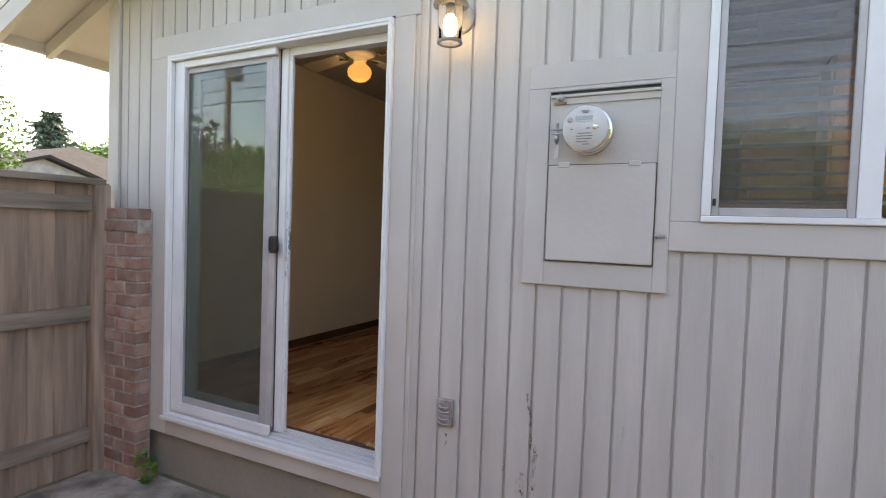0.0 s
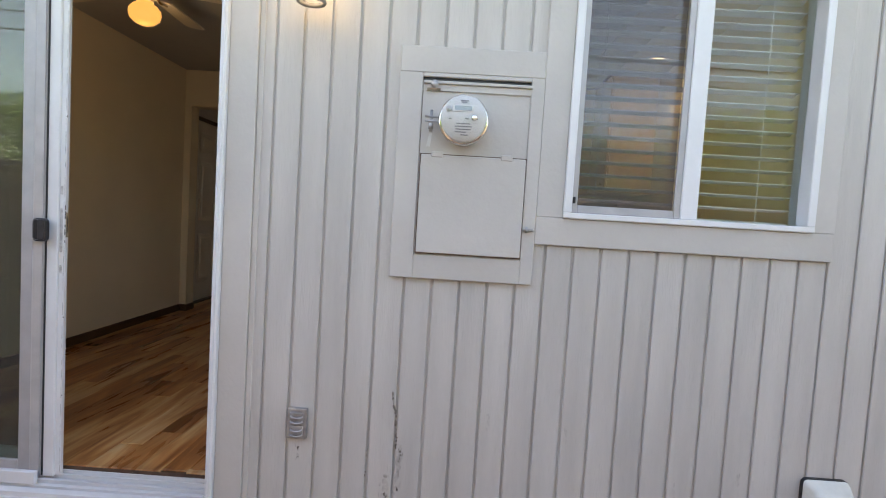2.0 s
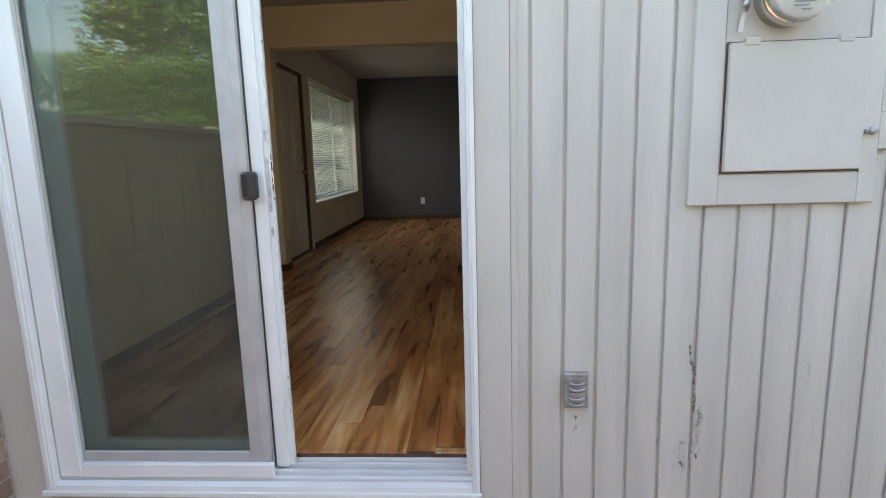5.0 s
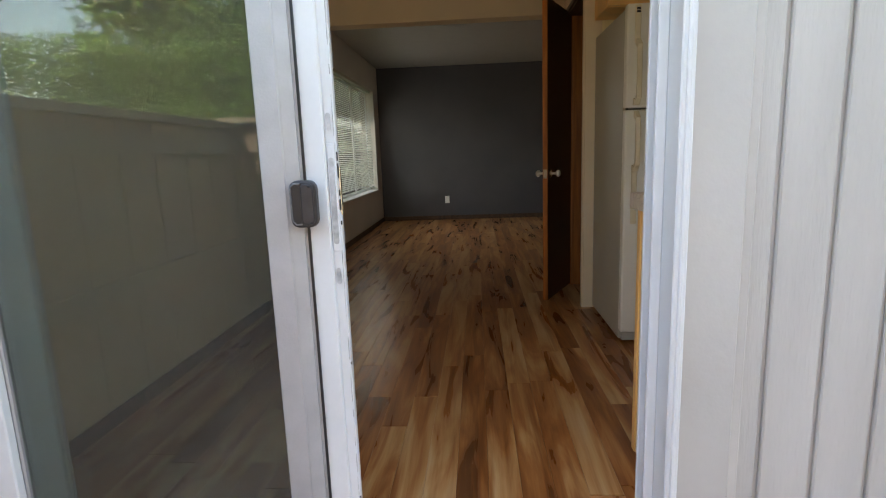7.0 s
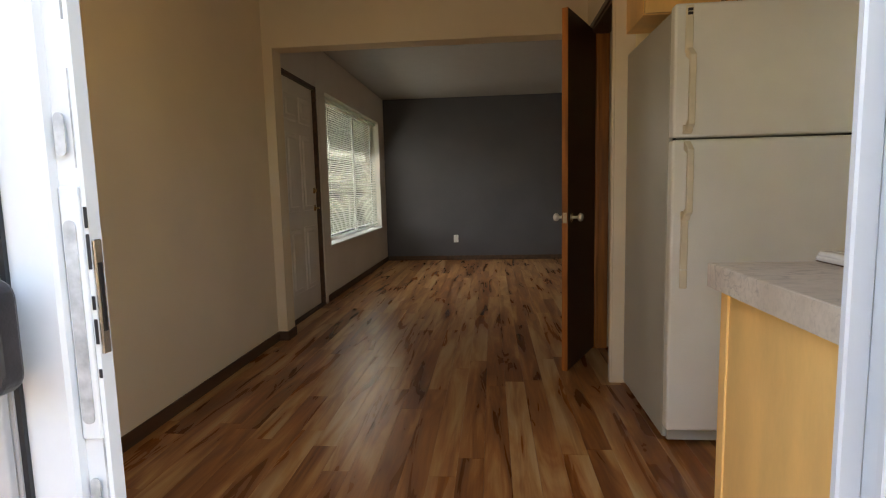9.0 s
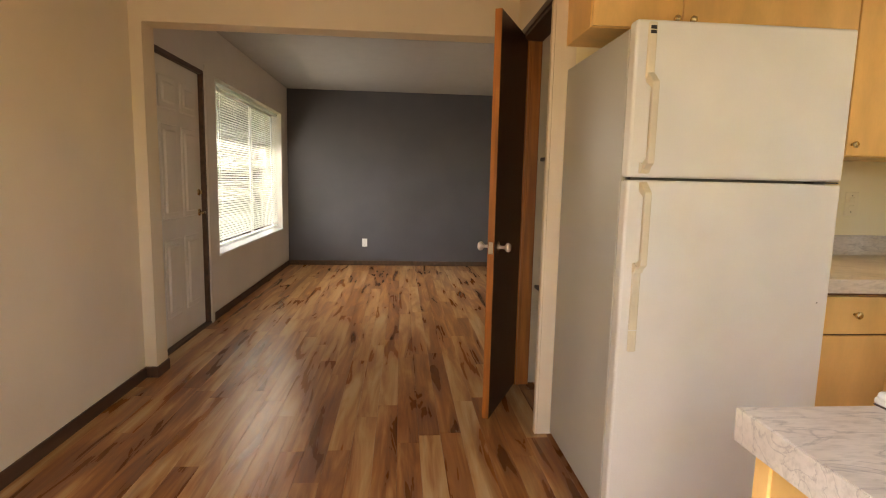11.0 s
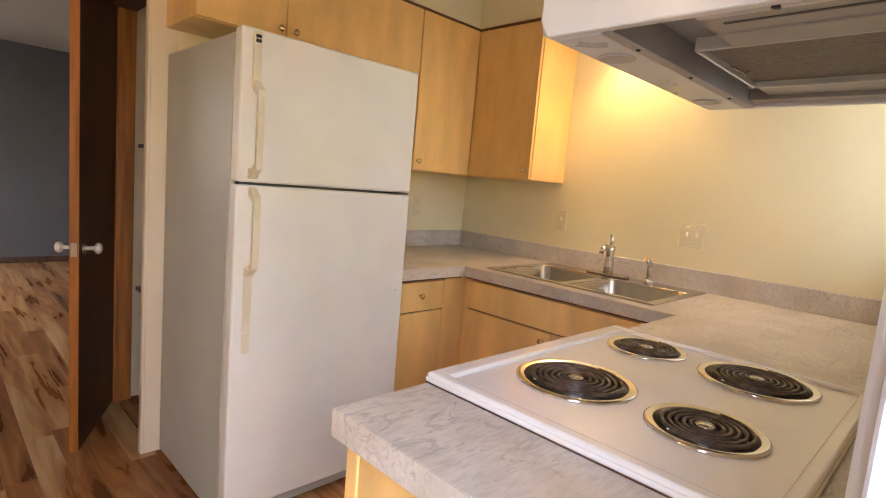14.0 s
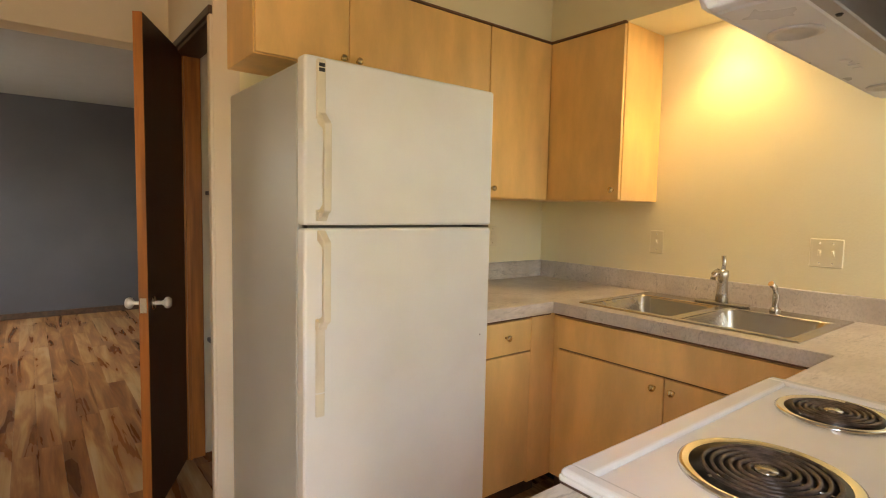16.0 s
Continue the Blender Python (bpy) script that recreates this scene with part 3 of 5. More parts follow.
screen = thing("screen_door", (-2.72, 2.203, -0.008), "grey aluminium framed outer sliding panel, slid open", "screen door")
sash("screen_frame", -2.722, -2.040, 2.203, 2.225, -0.008, 1.990, 0.022, 0.050, 0.050, 0.058, GREYFRAME, screen)
part("stile_return", prism([(-2.040, 2.2045), (-2.016, 2.218), (-2.016, 2.226), (-2.040, 2.226)], "z", -0.008, 1.990, 0.0015), GREYFRAME, screen)
sheet = part("screen_mesh", box(-2.702, -2.088, 2.2060, 2.2066, 0.040, 1.934), SCREENMESH, screen, "fine grey insect mesh")
sheet.visible_shadow = False
part("head_track", box(-1.944, DX1 - 0.026, 2.232, 2.287, DZ1 - 0.078, DZ1 - 0.036, 0.002), VINYL, slider)
part("drip_gap", box(DX0 - 0.004, DX1 + 0.002, 2.1755, 2.1785, DZ1 + 0.001, DZ1 + 0.009), BLACK, slider, "dark gap under the head casing")
pane = part("pane", box(-2.702, -2.086, 2.212, 2.216, 0.038, 1.936), DARKPANE, screen, "dark reflecting glass")
pane.visible_shadow = False


def rounded(x0, x1, z0, z1, r, y0, y1, bevel=0.0):
    """An upright plate with rounded corners, facing the patio."""
    pts = []
    for cx, cz, a0 in ((x1 - r, z1 - r, 0), (x0 + r, z1 - r, 90), (x0 + r, z0 + r, 180), (x1 - r, z0 + r, 270)):
        pts += [(cx + r * math.cos(radians(a0 + 18 * q)), cz + r * math.sin(radians(a0 + 18 * q))) for q in range(6)]
    return prism(pts, "y", y0, y1, bevel)


WORNGREY = mat("worn_grey_plastic", (0.16, 0.16, 0.17), 0.45, vary=0.2, scale=80)
PULL = mat("charcoal_plastic", (0.030, 0.029, 0.034), 0.38, vary=0.15, scale=60, bump=0.1, bump_scale=300)
grip = part("pull_housing", rounded(-2.030, -1.977, 0.928, 1.020, 0.016, 2.184, 2.206, 0.004), PULL, screen, "charcoal plastic finger pull")
# A blacker flat plate paints in the shade of the finger recess.
part("pull_pocket", rounded(-2.0245, -2.0065, 0.936, 1.012, 0.008, 2.1825, 2.1845), BLACK, grip, "blacker plate painted as the shaded finger recess")
part("pull_rim", tube([(-2.0065, 2.183, 1.013), (-2.018, 2.182, 1.0145), (-2.0255, 2.182, 1.006), (-2.0262, 2.182, 0.974), (-2.0255, 2.182, 0.943), (-2.018, 2.182, 0.934), (-2.0065, 2.183, 0.935)], 0.0018, 8), WORNGREY, grip, "worn grey rim of the recess")
part("pull_grip", rounded(-2.006, -1.981, 0.934, 1.014, 0.009, 2.178, 2.186, 0.003), PULL, grip)
for z in (0.938, 1.009):
    part("screw", lathe([(0.003, 2.178), (0.002, 2.1765), (0, 2.1765)], (-1.988, 0, z), "y", 10), BLACK, grip)
panel = thing("glass_panel", (-2.79, 2.24, -0.034), "white vinyl framed sliding glass panel, slid open", "sliding panel")
sash("panel_frame", -2.742, -1.966, 2.232, 2.262, -0.034, 2.001, 0.112, 0.075, 0.108, 0.10, VINYL, panel)
pane = part("pane", box(-2.635, -2.036, 2.244, 2.249, 0.07, 1.905), PANE, panel)
pane.visible_shadow = False
part("edge_strip", box(-1.968, -1.945, 2.244, 2.262, -0.03, 2.0, 0.002), VINYL, panel)
part("latch_slot", box(-1.9455, -1.9425, 2.247, 2.257, 0.945, 1.045, 0.001), STEEL, panel, "worn metal lock plate")
part("latch_keyhole", box(-1.9428, -1.9418, 2.250, 2.254, 0.965, 1.025), BLACK, panel)
part("pull_plate", box(-1.9655, -1.9475, 2.2405, 2.245, 0.87, 1.09, 0.002, 2), VINYL, panel)
# Grey for the worn edge and for the oval recess's painted shade.
WORNSHADEDVINYL = mat("worn_shaded_vinyl", (0.50, 0.50, 0.51), 0.6, vary=0.2, scale=40)
part("pull_pocket", rounded(-1.9625, -1.9515, 0.885, 1.062, 0.0054, 2.2393, 2.2412), WORNSHADEDVINYL, panel, "grey plate painted as the shaded oval finger recess")
for z0, z1 in ((0.80, 0.835), (1.115, 1.15)):
    part("cap_screw", rounded(-1.962, -1.953, z0, z1, 0.0044, 2.2397, 2.2412), WORNSHADEDVINYL, panel)
wear = random.Random(8)
z = -0.02
while z < 1.98:
    h = wear.uniform(0.012, 0.09)
    part("scuff", box(-1.9492, -1.9492 + wear.uniform(0.0008, 0.0022), 2.2434, 2.2442, z, z + h), WORNSHADEDVINYL, panel, "grey scuffs along the worn door edge")
    z += h + wear.uniform(0.0, 0.05)
for k, (sz, sh) in enumerate(((1.055, 0.018), (1.02, 0.03), (0.985, 0.012), (0.955, 0.022), (0.925, 0.008), (0.62, 0.006), (1.42, 0.008), (0.30, 0.005))):
    part("chipped_paint", box(-1.9465, -1.9435, 2.2432, 2.2445, sz, sz + sh, 0.0004), BLACK, panel, "dark chips worn into the edge")
# Black and grey strips draw the shaded gap between the two panels.
part("weatherstrip", box(-2.0160, -2.0075, 2.2275, 2.2315, -0.03, 2.0), BLACK, panel, "black strip standing for the dark gap between the panels")
part("interlock", box(-2.0160, -2.0125, 2.2255, 2.2275, -0.03, 2.0), GREYFRAME, panel)
fixed = thing("fixed_panel", (-2.79, 2.29, -0.03), "white vinyl fixed glass panel", "sliding panel")
sash("panel_frame", -2.775, -1.99, 2.266, 2.286, -0.018, 2.001, 0.10, 0.05, 0.05, 0.05, VINYL, fixed)
pane = part("pane", box(-2.68, -2.035, 2.272, 2.277, 0.03, 1.955), PANE, fixed)
pane.visible_shadow = False

# ---- kitchen window ----
win = thing("window_1", (WX0, 2.17, WZ0), "white vinyl sliding kitchen window with a grey screen", "window", kind="structure")
for a in ((WX0, WX1, 2.165, 2.29, WZ0, WZ0 + 0.022), (WX0, WX1, 2.165, 2.29, WZ1 - 0.03, WZ1), (WX0, WX0 + 0.03, 2.165, 2.29, WZ0 + 0.022, WZ1 - 0.03), (WX1 - 0.03, WX1, 2.165, 2.29, WZ0 + 0.022, WZ1 - 0.03), (0.452, 0.514, 2.18, 2.26, WZ0 + 0.022, WZ1 - 0.03)):
    part("window_frame", box(*a, 0.003), VINYL, win)
sash("screen_frame", 0.041, 0.452, 2.186, 2.20, WZ0 + 0.022, WZ1 - 0.03, 0.024, 0.024, 0.03, 0.024, GREYFRAME, win)
for x0, x1, y in ((0.06, 0.435, 2.225), (0.512, 0.918, 2.235)):
    pane = part("pane", box(x0, x1, y, y + 0.005, WZ0 + 0.02, WZ1 - 0.03), SCREENPANE if x0 < 0.4 else GREENPANE, win)
    pane.visible_shadow = False
sheet = part("screen_mesh", box(0.064, 0.43, 2.1925, 2.193, WZ0 + 0.05, WZ1 - 0.052), WINDOWMESH, win, "fine grey insect mesh")
sheet.visible_shadow = False
part("screen_latch", box(0.046, 0.056, 2.178, 2.188, 1.20, 1.225, 0.002), BLACK, win)
part("window_stool", box(WX0, WX1, 2.295, 2.36, WZ0 - 0.02, WZ0 + 0.005, 0.004), VINYL, win)

blind = thing("window_blind", (0.48, 2.34, 2.1), "cream horizontal slatted blind, slats open", "blind")
part("headrail", box(WX0 + 0.01, WX1 - 0.01, 2.315, 2.36, 2.07, 2.115, 0.003), BLIND, blind)
rail_z = 1.17
slat = prism([(-0.024, 0.004), (0.0, 0.0075), (0.024, 0.0), (0.024, -0.003), (0.0, 0.004), (-0.024, 0.0005)], "x", WX0 + 0.012, WX1 - 0.012)
slat_me = mesh_of("slat", slat, BLIND)
for k in range(17):
    s = new("slat", slat_me)
    s.parent = blind
    s.location = (-0.48, 2.338 - 2.34, 2.045 - k * 0.0515 - 2.1)
    s.rotation_euler = (radians(-3), 0, 0)
part("bottom_rail", box(WX0 + 0.012, WX1 - 0.012, 2.318, 2.358, rail_z - 0.012, rail_z + 0.006, 0.003), BLIND, blind)
for x in (0.16, 0.48, 0.80):
    part("cord", box(x - 0.001, x + 0.001, 2.312, 2.314, rail_z, 2.08), BLIND, blind)

# ---- meter cupboard ----
PY = 2.176
cup = thing("meter_cupboard", (-0.365, PY, 0.88), "grey painted plywood electric meter cupboard on the siding", "meter cupboard")
part("surround", box(-0.632, -0.545, PY, SIDE + 0.001, 0.880, 1.654, 0.002), TRIM, cup)
part("surround", box(-0.138, -0.090, PY, SIDE + 0.001, 0.880, 1.654, 0.002), TRIM, cup)
part("surround", box(-0.545, -0.138, PY, SIDE + 0.001, 0.880, 0.972, 0.002), TRIM, cup)
part("meter_backing", box(-0.545, -0.138, PY + 0.006, SIDE + 0.001, 0.972, 1.626, 0.002), TRIM, cup)
part("surround", box(-0.545, -0.138, PY + 0.001, SIDE + 0.001, 1.640, 1.654, 0.002), TRIM, cup)
part("rail", box(-0.540, -0.135, PY - 0.010, PY + 0.006, 1.613, 1.624, 0.002), TRIM, cup)
part("rail", box(-0.530, -0.138, PY - 0.001, PY + 0.006, 1.588, 1.6125, 0.001), TRIM, cup)
part("rust_mark", box(-0.528, -0.478, PY - 0.0022, PY - 0.0008, 1.588, 1.598, 0.0003), RUST, cup, "rust mark below the rail")
part("gap", box(-0.545, -0.138, PY + 0.016, PY + 0.02, 1.626, 1.640), BLACK, cup)
d = part("door", box(-0.536, -0.142, PY - 0.014, PY + 0.005, 0.980, 1.350, 0.003), TRIM, cup, "flat painted plywood door, shut")
part("door_gap", box(-0.5405, -0.1383, PY + 0.001, PY + 0.0055, 0.9755, 1.3545), BASE, cup)
for x in (-0.475, -0.215):
    part("hinge", box(x - 0.022, x + 0.022, PY - 0.017, PY - 0.005, 1.340, 1.362, 0.003), TRIM, d)
part("latch", box(-0.138, -0.098, PY - 0.016, PY - 0.001, 1.083, 1.094, 0.003), ZINC, cup)
part("latch_bolt", tube([(-0.125, PY - 0.02, 1.078), (-0.125, PY - 0.02, 1.10)], 0.005), ZINC, cup)
part("rail_catch", lathe([(0.014, -0.01), (0.014, 0.0), (0.008, 0.006)], (-0.50, PY - 0.012, 1.610), "y", 12), ZINC, cup)
lock = part("seal_lock", tube([(-0.505, PY - 0.022, 1.512), (-0.505, PY - 0.024, 1.432)], 0.0055, 10), ZINC, cup, "grey barrel lock sealing the meter ring")
for z in (1.486, 1.470):
    part("lock_pin", tube([(-0.527, PY - 0.022, z + 0.002), (-0.505, PY - 0.028, z), (-0.476, PY - 0.030, z - 0.002)], 0.0038, 8), ZINC, lock)
part("lock_body", lathe([(0.0, 1.440), (0.009, 1.441), (0.010, 1.462), (0.0, 1.464)], (-0.506, PY - 0.024, 0), "z", 14), ZINC, lock)
part("seal_tag", prism([(-0.519, 1.380), (-0.505, 1.377), (-0.499, 1.430), (-0.509, 1.432)], "y", PY - 0.012, PY - 0.010), METERWHITE, lock, "small pale seal tag")
part("gap_line", box(-0.5445, -0.5425, PY + 0.0045, PY + 0.0065, 1.362, 1.588), BASE, cup)

MX, MZ = -0.385, 1.475
meter = thing("electric_meter", (MX, 2.1, MZ), "round glass-domed digital electric meter with a white face", "electric meter")
part("socket_ring", lathe([(0.088, PY + 0.008), (0.090, PY - 0.03), (0.092, PY - 0.034), (0.092, PY - 0.05), (0.084, PY - 0.054)], (MX, 0, MZ), "y", 48), CHROME, meter, "shiny metal locking ring")
part("body", lathe([(0.083, PY - 0.03), (0.083, PY - 0.085), (0.079, PY - 0.093), (0.0, PY - 0.094)], (MX, 0, MZ), "y", 48), METERWHITE, meter, "white meter face")
dome = part("dome", lathe([(0.086, PY - 0.05), (0.086, PY - 0.105), (0.080, PY - 0.115), (0.0, PY - 0.117), (0.0, PY - 0.114), (0.079, PY - 0.112), (0.083, PY - 0.103), (0.083, PY - 0.05)], (MX, 0, MZ), "y", 48), METERGLASS, meter, "clear glass dome")
dome.visible_shadow = False
FY = PY - 0.0955
part("display_bezel", box(MX - 0.042, MX + 0.036, FY - 0.002, FY + 0.002, MZ + 0.022, MZ + 0.048, 0.001), METERWHITE, meter)
part("display", box(MX - 0.034, MX + 0.028, FY - 0.003, FY, MZ + 0.027, MZ + 0.043), LCD, meter)
for x, z, w in ((0, 0.062, 0.03), (0, 0.056, 0.018), (-0.048, -0.004, 0.010), (0.012, -0.002, 0.014), (0.046, -0.002, 0.010), (0, -0.020, 0.05), (0, -0.030, 0.06), (0, -0.040, 0.055), (-0.01, -0.050, 0.04), (0.005, -0.060, 0.026)):
    part("print_bar", box(MX + x - w / 2, MX + x + w / 2, FY - 0.001, FY + 0.001, MZ + z - 0.0018, MZ + z + 0.0018), METERINK, meter)
part("reset_button", lathe([(0.011, FY), (0.011, FY - 0.008), (0.006, FY - 0.010), (0.0, FY - 0.010)], (MX + 0.038, 0, MZ + 0.002), "y", 16), CHROME, meter)
part("knob", lathe([(0.010, FY), (0.010, FY - 0.006), (0.0, FY - 0.007)], (MX - 0.055, 0, MZ + 0.03), "y", 14), GREYFRAME, meter)

# ---- wall lantern ----
LX, LY = -0.952, 2.085
lan = thing("wall_lantern", (LX, 2.19, 2.02), "grey painted outdoor wall lantern with a lit bulb", "wall lantern")
part("backplate", lathe([(0.062, SIDE - 0.013), (0.062, SIDE - 0.022), (0.05, SIDE - 0.034), (0.0, SIDE - 0.036)], (LX, 0, 1.985), "y", 28), BRONZE, lan)
part("arm", tube([(LX, SIDE - 0.03, 2.01), (LX, 2.13, 2.05), (LX, LY, 2.04)], 0.009), BRONZE, lan)
part("cap", lathe([(0.0, 2.06), (0.025, 2.052), (0.066, 2.022), (0.073, 2.012), (0.073, 2.003), (0.0, 2.003)], (LX, LY, 0), "z", 24), BRONZE, lan)
part("bottom_ring", tube([(LX + 0.047 * math.cos(radians(15 * q)), LY + 0.047 * math.sin(radians(15 * q)), 1.855) for q in range(25)], 0.007, 8), BRONZE, lan)
for k in range(4):
    a = math.pi / 4 + k * math.pi / 2
    part("bar", tube([(LX + 0.051 * math.cos(a), LY + 0.051 * math.sin(a), 1.85), (LX + 0.055 * math.cos(a), LY + 0.055 * math.sin(a), 2.004)], 0.0022), BRONZE, lan)
g = part("shade", lathe([(0.046, 1.864), (0.054, 2.002), (0.052, 2.002), (0.044, 1.864), (0.046, 1.864)], (LX, LY, 0), "z", 28), LANTERNGLASS, lan, "clear glass cylinder")
g.visible_shadow = False
bl = part("bulb", lathe([(0.0, 1.885), (0.016, 1.889), (0.028, 1.905), (0.031, 1.922), (0.026, 1.945), (0.014, 1.962), (0.0, 1.964)], (LX, LY, 0), "z", 18), BULB, lan, "glowing warm bulb")
bl.visible_shadow = False
part("socket", lathe([(0.014, 1.963), (0.014, 2.003), (0.0, 2.003)], (LX, LY, 0), "z", 14), BRONZE, lan)

# ---- small wall things ----
out = thing("outdoor_outlet", (-0.96, 2.18, 0.22), "weathered metal outdoor outlet with flip covers", "outlet")
part("cover_plate", box(-1.000, -0.921, 2.172, 2.193, 0.220, 0.341, 0.004, 2), ZINC, out)
for z in (0.254, 0.306):
    part("flip_cover", box(-0.987, -0.934, 2.166, 2.173, z - 0.022, z + 0.020, 0.003, 2), ZINC, out)
    for dz in (-0.014, 0.006):
        part("curved_lip", tube([(-0.960 + 0.023 * math.sin(a), 2.168 - 0.009 * math.cos(a), z + dz - 0.006 * math.cos(a)) for a in [radians(-90 + 22.5 * q) for q in range(9)]], 0.0040, 8), ZINC, out)
part("screw", lathe([(0.004, 2.172), (0.003, 2.169), (0, 2.169)], (-0.96, 0, 0.281), "y", 10), ZINC, out)

tap = thing("faucet_cover", (1.1, 2.19, 0.12), "off-white foam outdoor faucet cover strapped to siding", "faucet cover")
b = box(1.0, 1.185, 2.066, 2.186, 0.040, 0.205)
for v in b.verts:
    if v.co.y < 2.1:
        v.co.x = 1.095 + (v.co.x - 1.0925) * 0.55
        v.co.z = 0.098 + (v.co.z - 0.1225) * 0.56
bmesh.ops.bevel(b, geom=b.edges[:], offset=0.019, segments=4, affect="EDGES", profile=0.5)
part("shell", smooth(b), mat("foam_white", (0.66, 0.655, 0.60), 0.6, vary=0.07, bump=0.25), tap)
part("gasket", rounded(1.004, 1.181, 0.044, 0.201, 0.022, 2.180, 2.1945), BLACK, tap, "black foam gasket against the siding")
part("toggle", lathe([(0.0, 2.048), (0.009, 2.050), (0.011, 2.058), (0.011, 2.066), (0.006, 2.072)], (1.097, 0, 0.092), "y", 14), BLACK, tap)
part("cord", tube([(1.097, 2.050, 0.086), (1.106, 2.046, 0.072), (1.111, 2.047, 0.040), (1.113, 2.050, 0.0), (1.111, 2.052, -0.028), (1.104, 2.052, -0.034)], 0.0036, 8), GREYFRAME, tap, "grey cord hanging from the toggle")

# paint damage on the siding
SMUDGE = mat("grimy_paint", (0.40, 0.375, 0.35), 0.7, vary=0.14, scale=60)
FAINT = mat("faint_grime", (0.455, 0.432, 0.407), 0.65, vary=0.08, scale=40)
rng = random.Random(4)


def flaked(line, count, wide, size, material, depth, label):
    """Many small ragged flakes gathered along a line of (x, z) on the face of the boards."""
    b = bmesh.new()
    for _ in range(count):
        u = rng.uniform(0, len(line) - 1)
        k = min(int(u), len(line) - 2)
        (xa, za), (xb, zb) = line[k], line[k + 1]
        cx = xa + (xb - xa) * (u - k) + rng.gauss(0, wide / 2)
        cz = za + (zb - za) * (u - k) + rng.gauss(0, wide * 0.6)
        w, h = size * rng.uniform(0.25, 1.0), size * rng.uniform(0.6, 2.4)
        y = SIDE - 0.0104 - depth - rng.uniform(0, 0.0004)
        ring = [(cx + w / 2 * math.cos(a) * rng.uniform(0.5, 1), cz + h / 2 * math.sin(a) * rng.uniform(0.5, 1)) for a in [2 * math.pi * j / 7 for j in range(7)]]
        lo = [b.verts.new((p, y, q)) for p, q in ring]
        hi = [b.verts.new((p, y + 0.002, q)) for p, q in ring]
        b.faces.new(lo)
        for j in range(7):
            b.faces.new((lo[j], lo[j - 1], hi[j - 1], hi[j]))
    bmesh.ops.recalc_face_normals(b, faces=b.faces[:])
    part("flaked_paint", b, material, wall_south, label)


BARE = "bare weathered wood where paint has flaked"
GRIME = "faint grime rubbed into the paint"
flaked([(-0.560, 0.20), (-0.556, 0.12), (-0.566, 0.03)], 60, 0.012, 0.016, FAINT, 0.0002, GRIME)
flaked([(-0.600, 0.10), (-0.610, 0.02), (-0.598, -0.02)], 40, 0.018, 0.014, FAINT, 0.0003, GRIME)
flaked([(-0.554, 0.205), (-0.552, 0.13), (-0.560, 0.075)], 42, 0.007, 0.012, SMUDGE, 0.0008, GRIME)
flaked([(-0.595, 0.425), (-0.592, 0.385), (-0.584, 0.35)], 16, 0.004, 0.008, ROT, 0.0012, BARE)
flaked([(-0.590, 0.385), (-0.578, 0.345), (-0.572, 0.27), (-0.571, 0.20)], 34, 0.003, 0.009, ROT, 0.0012, BARE)
flaked([(-0.556, 0.195), (-0.553, 0.15)], 12, 0.006, 0.006, ROT, 0.0014, BARE)
flaked([(-0.608, 0.088), (-0.596, 0.084)], 12, 0.006, 0.008, SMUDGE, 0.0010, GRIME)
flaked([(-0.612, 0.018), (-0.600, 0.008), (-0.598, -0.006)], 14, 0.004, 0.007, ROT, 0.0012, BARE)
flaked([(-0.560, 0.04), (-0.556, 0.03)], 4, 0.003, 0.007, ROT, 0.0012, BARE)
flaked([(-0.683, 0.205), (-0.684, 0.16)], 10, 0.003, 0.007, SMUDGE, 0.0010, GRIME)
flaked([(-0.686, 0.10), (-0.686, 0.08)], 6, 0.002, 0.006, ROT, 0.0012, BARE)
flaked([(-0.966, 0.19), (-0.955, 0.165), (-0.962, 0.13)], 14, 0.006, 0.007, SMUDGE, 0.0010, GRIME)
flaked([(-0.957, 0.182), (-0.955, 0.176)], 4, 0.003, 0.006, ROT, 0.0012, BARE)
for x, z, h in ((-0.217, 0.323, 0.07), (0.089, 0.302, 0.06), (0.523, 0.096, 0.09), (0.765, 0.166, 0.04)):
    flaked([(x, z + h / 2), (x + 0.003, z - h / 2)], 22, 0.006, 0.010, FAINT, 0.0002, GRIME)

# ---- brick pier ----
PX0, PX1, PY0, PY1, PZ = -3.27, -2.955, 2.075, 2.176, 1.15
pier = thing("brick_pier", (-3.11, 2.1, GROUND), "short red brick pier at the house corner", "brick pier")
part("mortar_core", box(PX0 + 0.006, PX1 - 0.006, PY0 + 0.006, PY1, GROUND - 0.02, PZ - 0.02), MORTAR, pier)
course = (PZ - GROUND) / 22
long_me = mesh_of("brick", box(-0.097, 0.097, -0.045, 0.045, -0.032, 0.032, 0.004), BRICK)
short_me = mesh_of("brick", box(-0.0525, 0.0525, -0.045, 0.045, -0.032, 0.032, 0.004), BRICK)
for k in range(22):
    z = GROUND + (k + 0.5) * course
    out_y = -0.012 if k == 20 else 0
    xs = ((PX0 + 0.097, long_me), (PX1 - 0.0525, short_me)) if k % 2 else ((PX0 + 0.0525, short_me), (PX1 - 0.097, long_me))
    for x, me in xs:
        o = new("brick", me)
        o.parent = pier
        o.location = Vector((x + rng.uniform(-0.003, 0.003) - (0.012 if k == 20 else 0), PY0 + 0.046 + out_y + rng.uniform(-0.003, 0.003), z)) - ORIGIN[pier]
        o.rotation_euler = (0, 0, rng.uniform(-0.01, 0.01))

# ---- fences ----


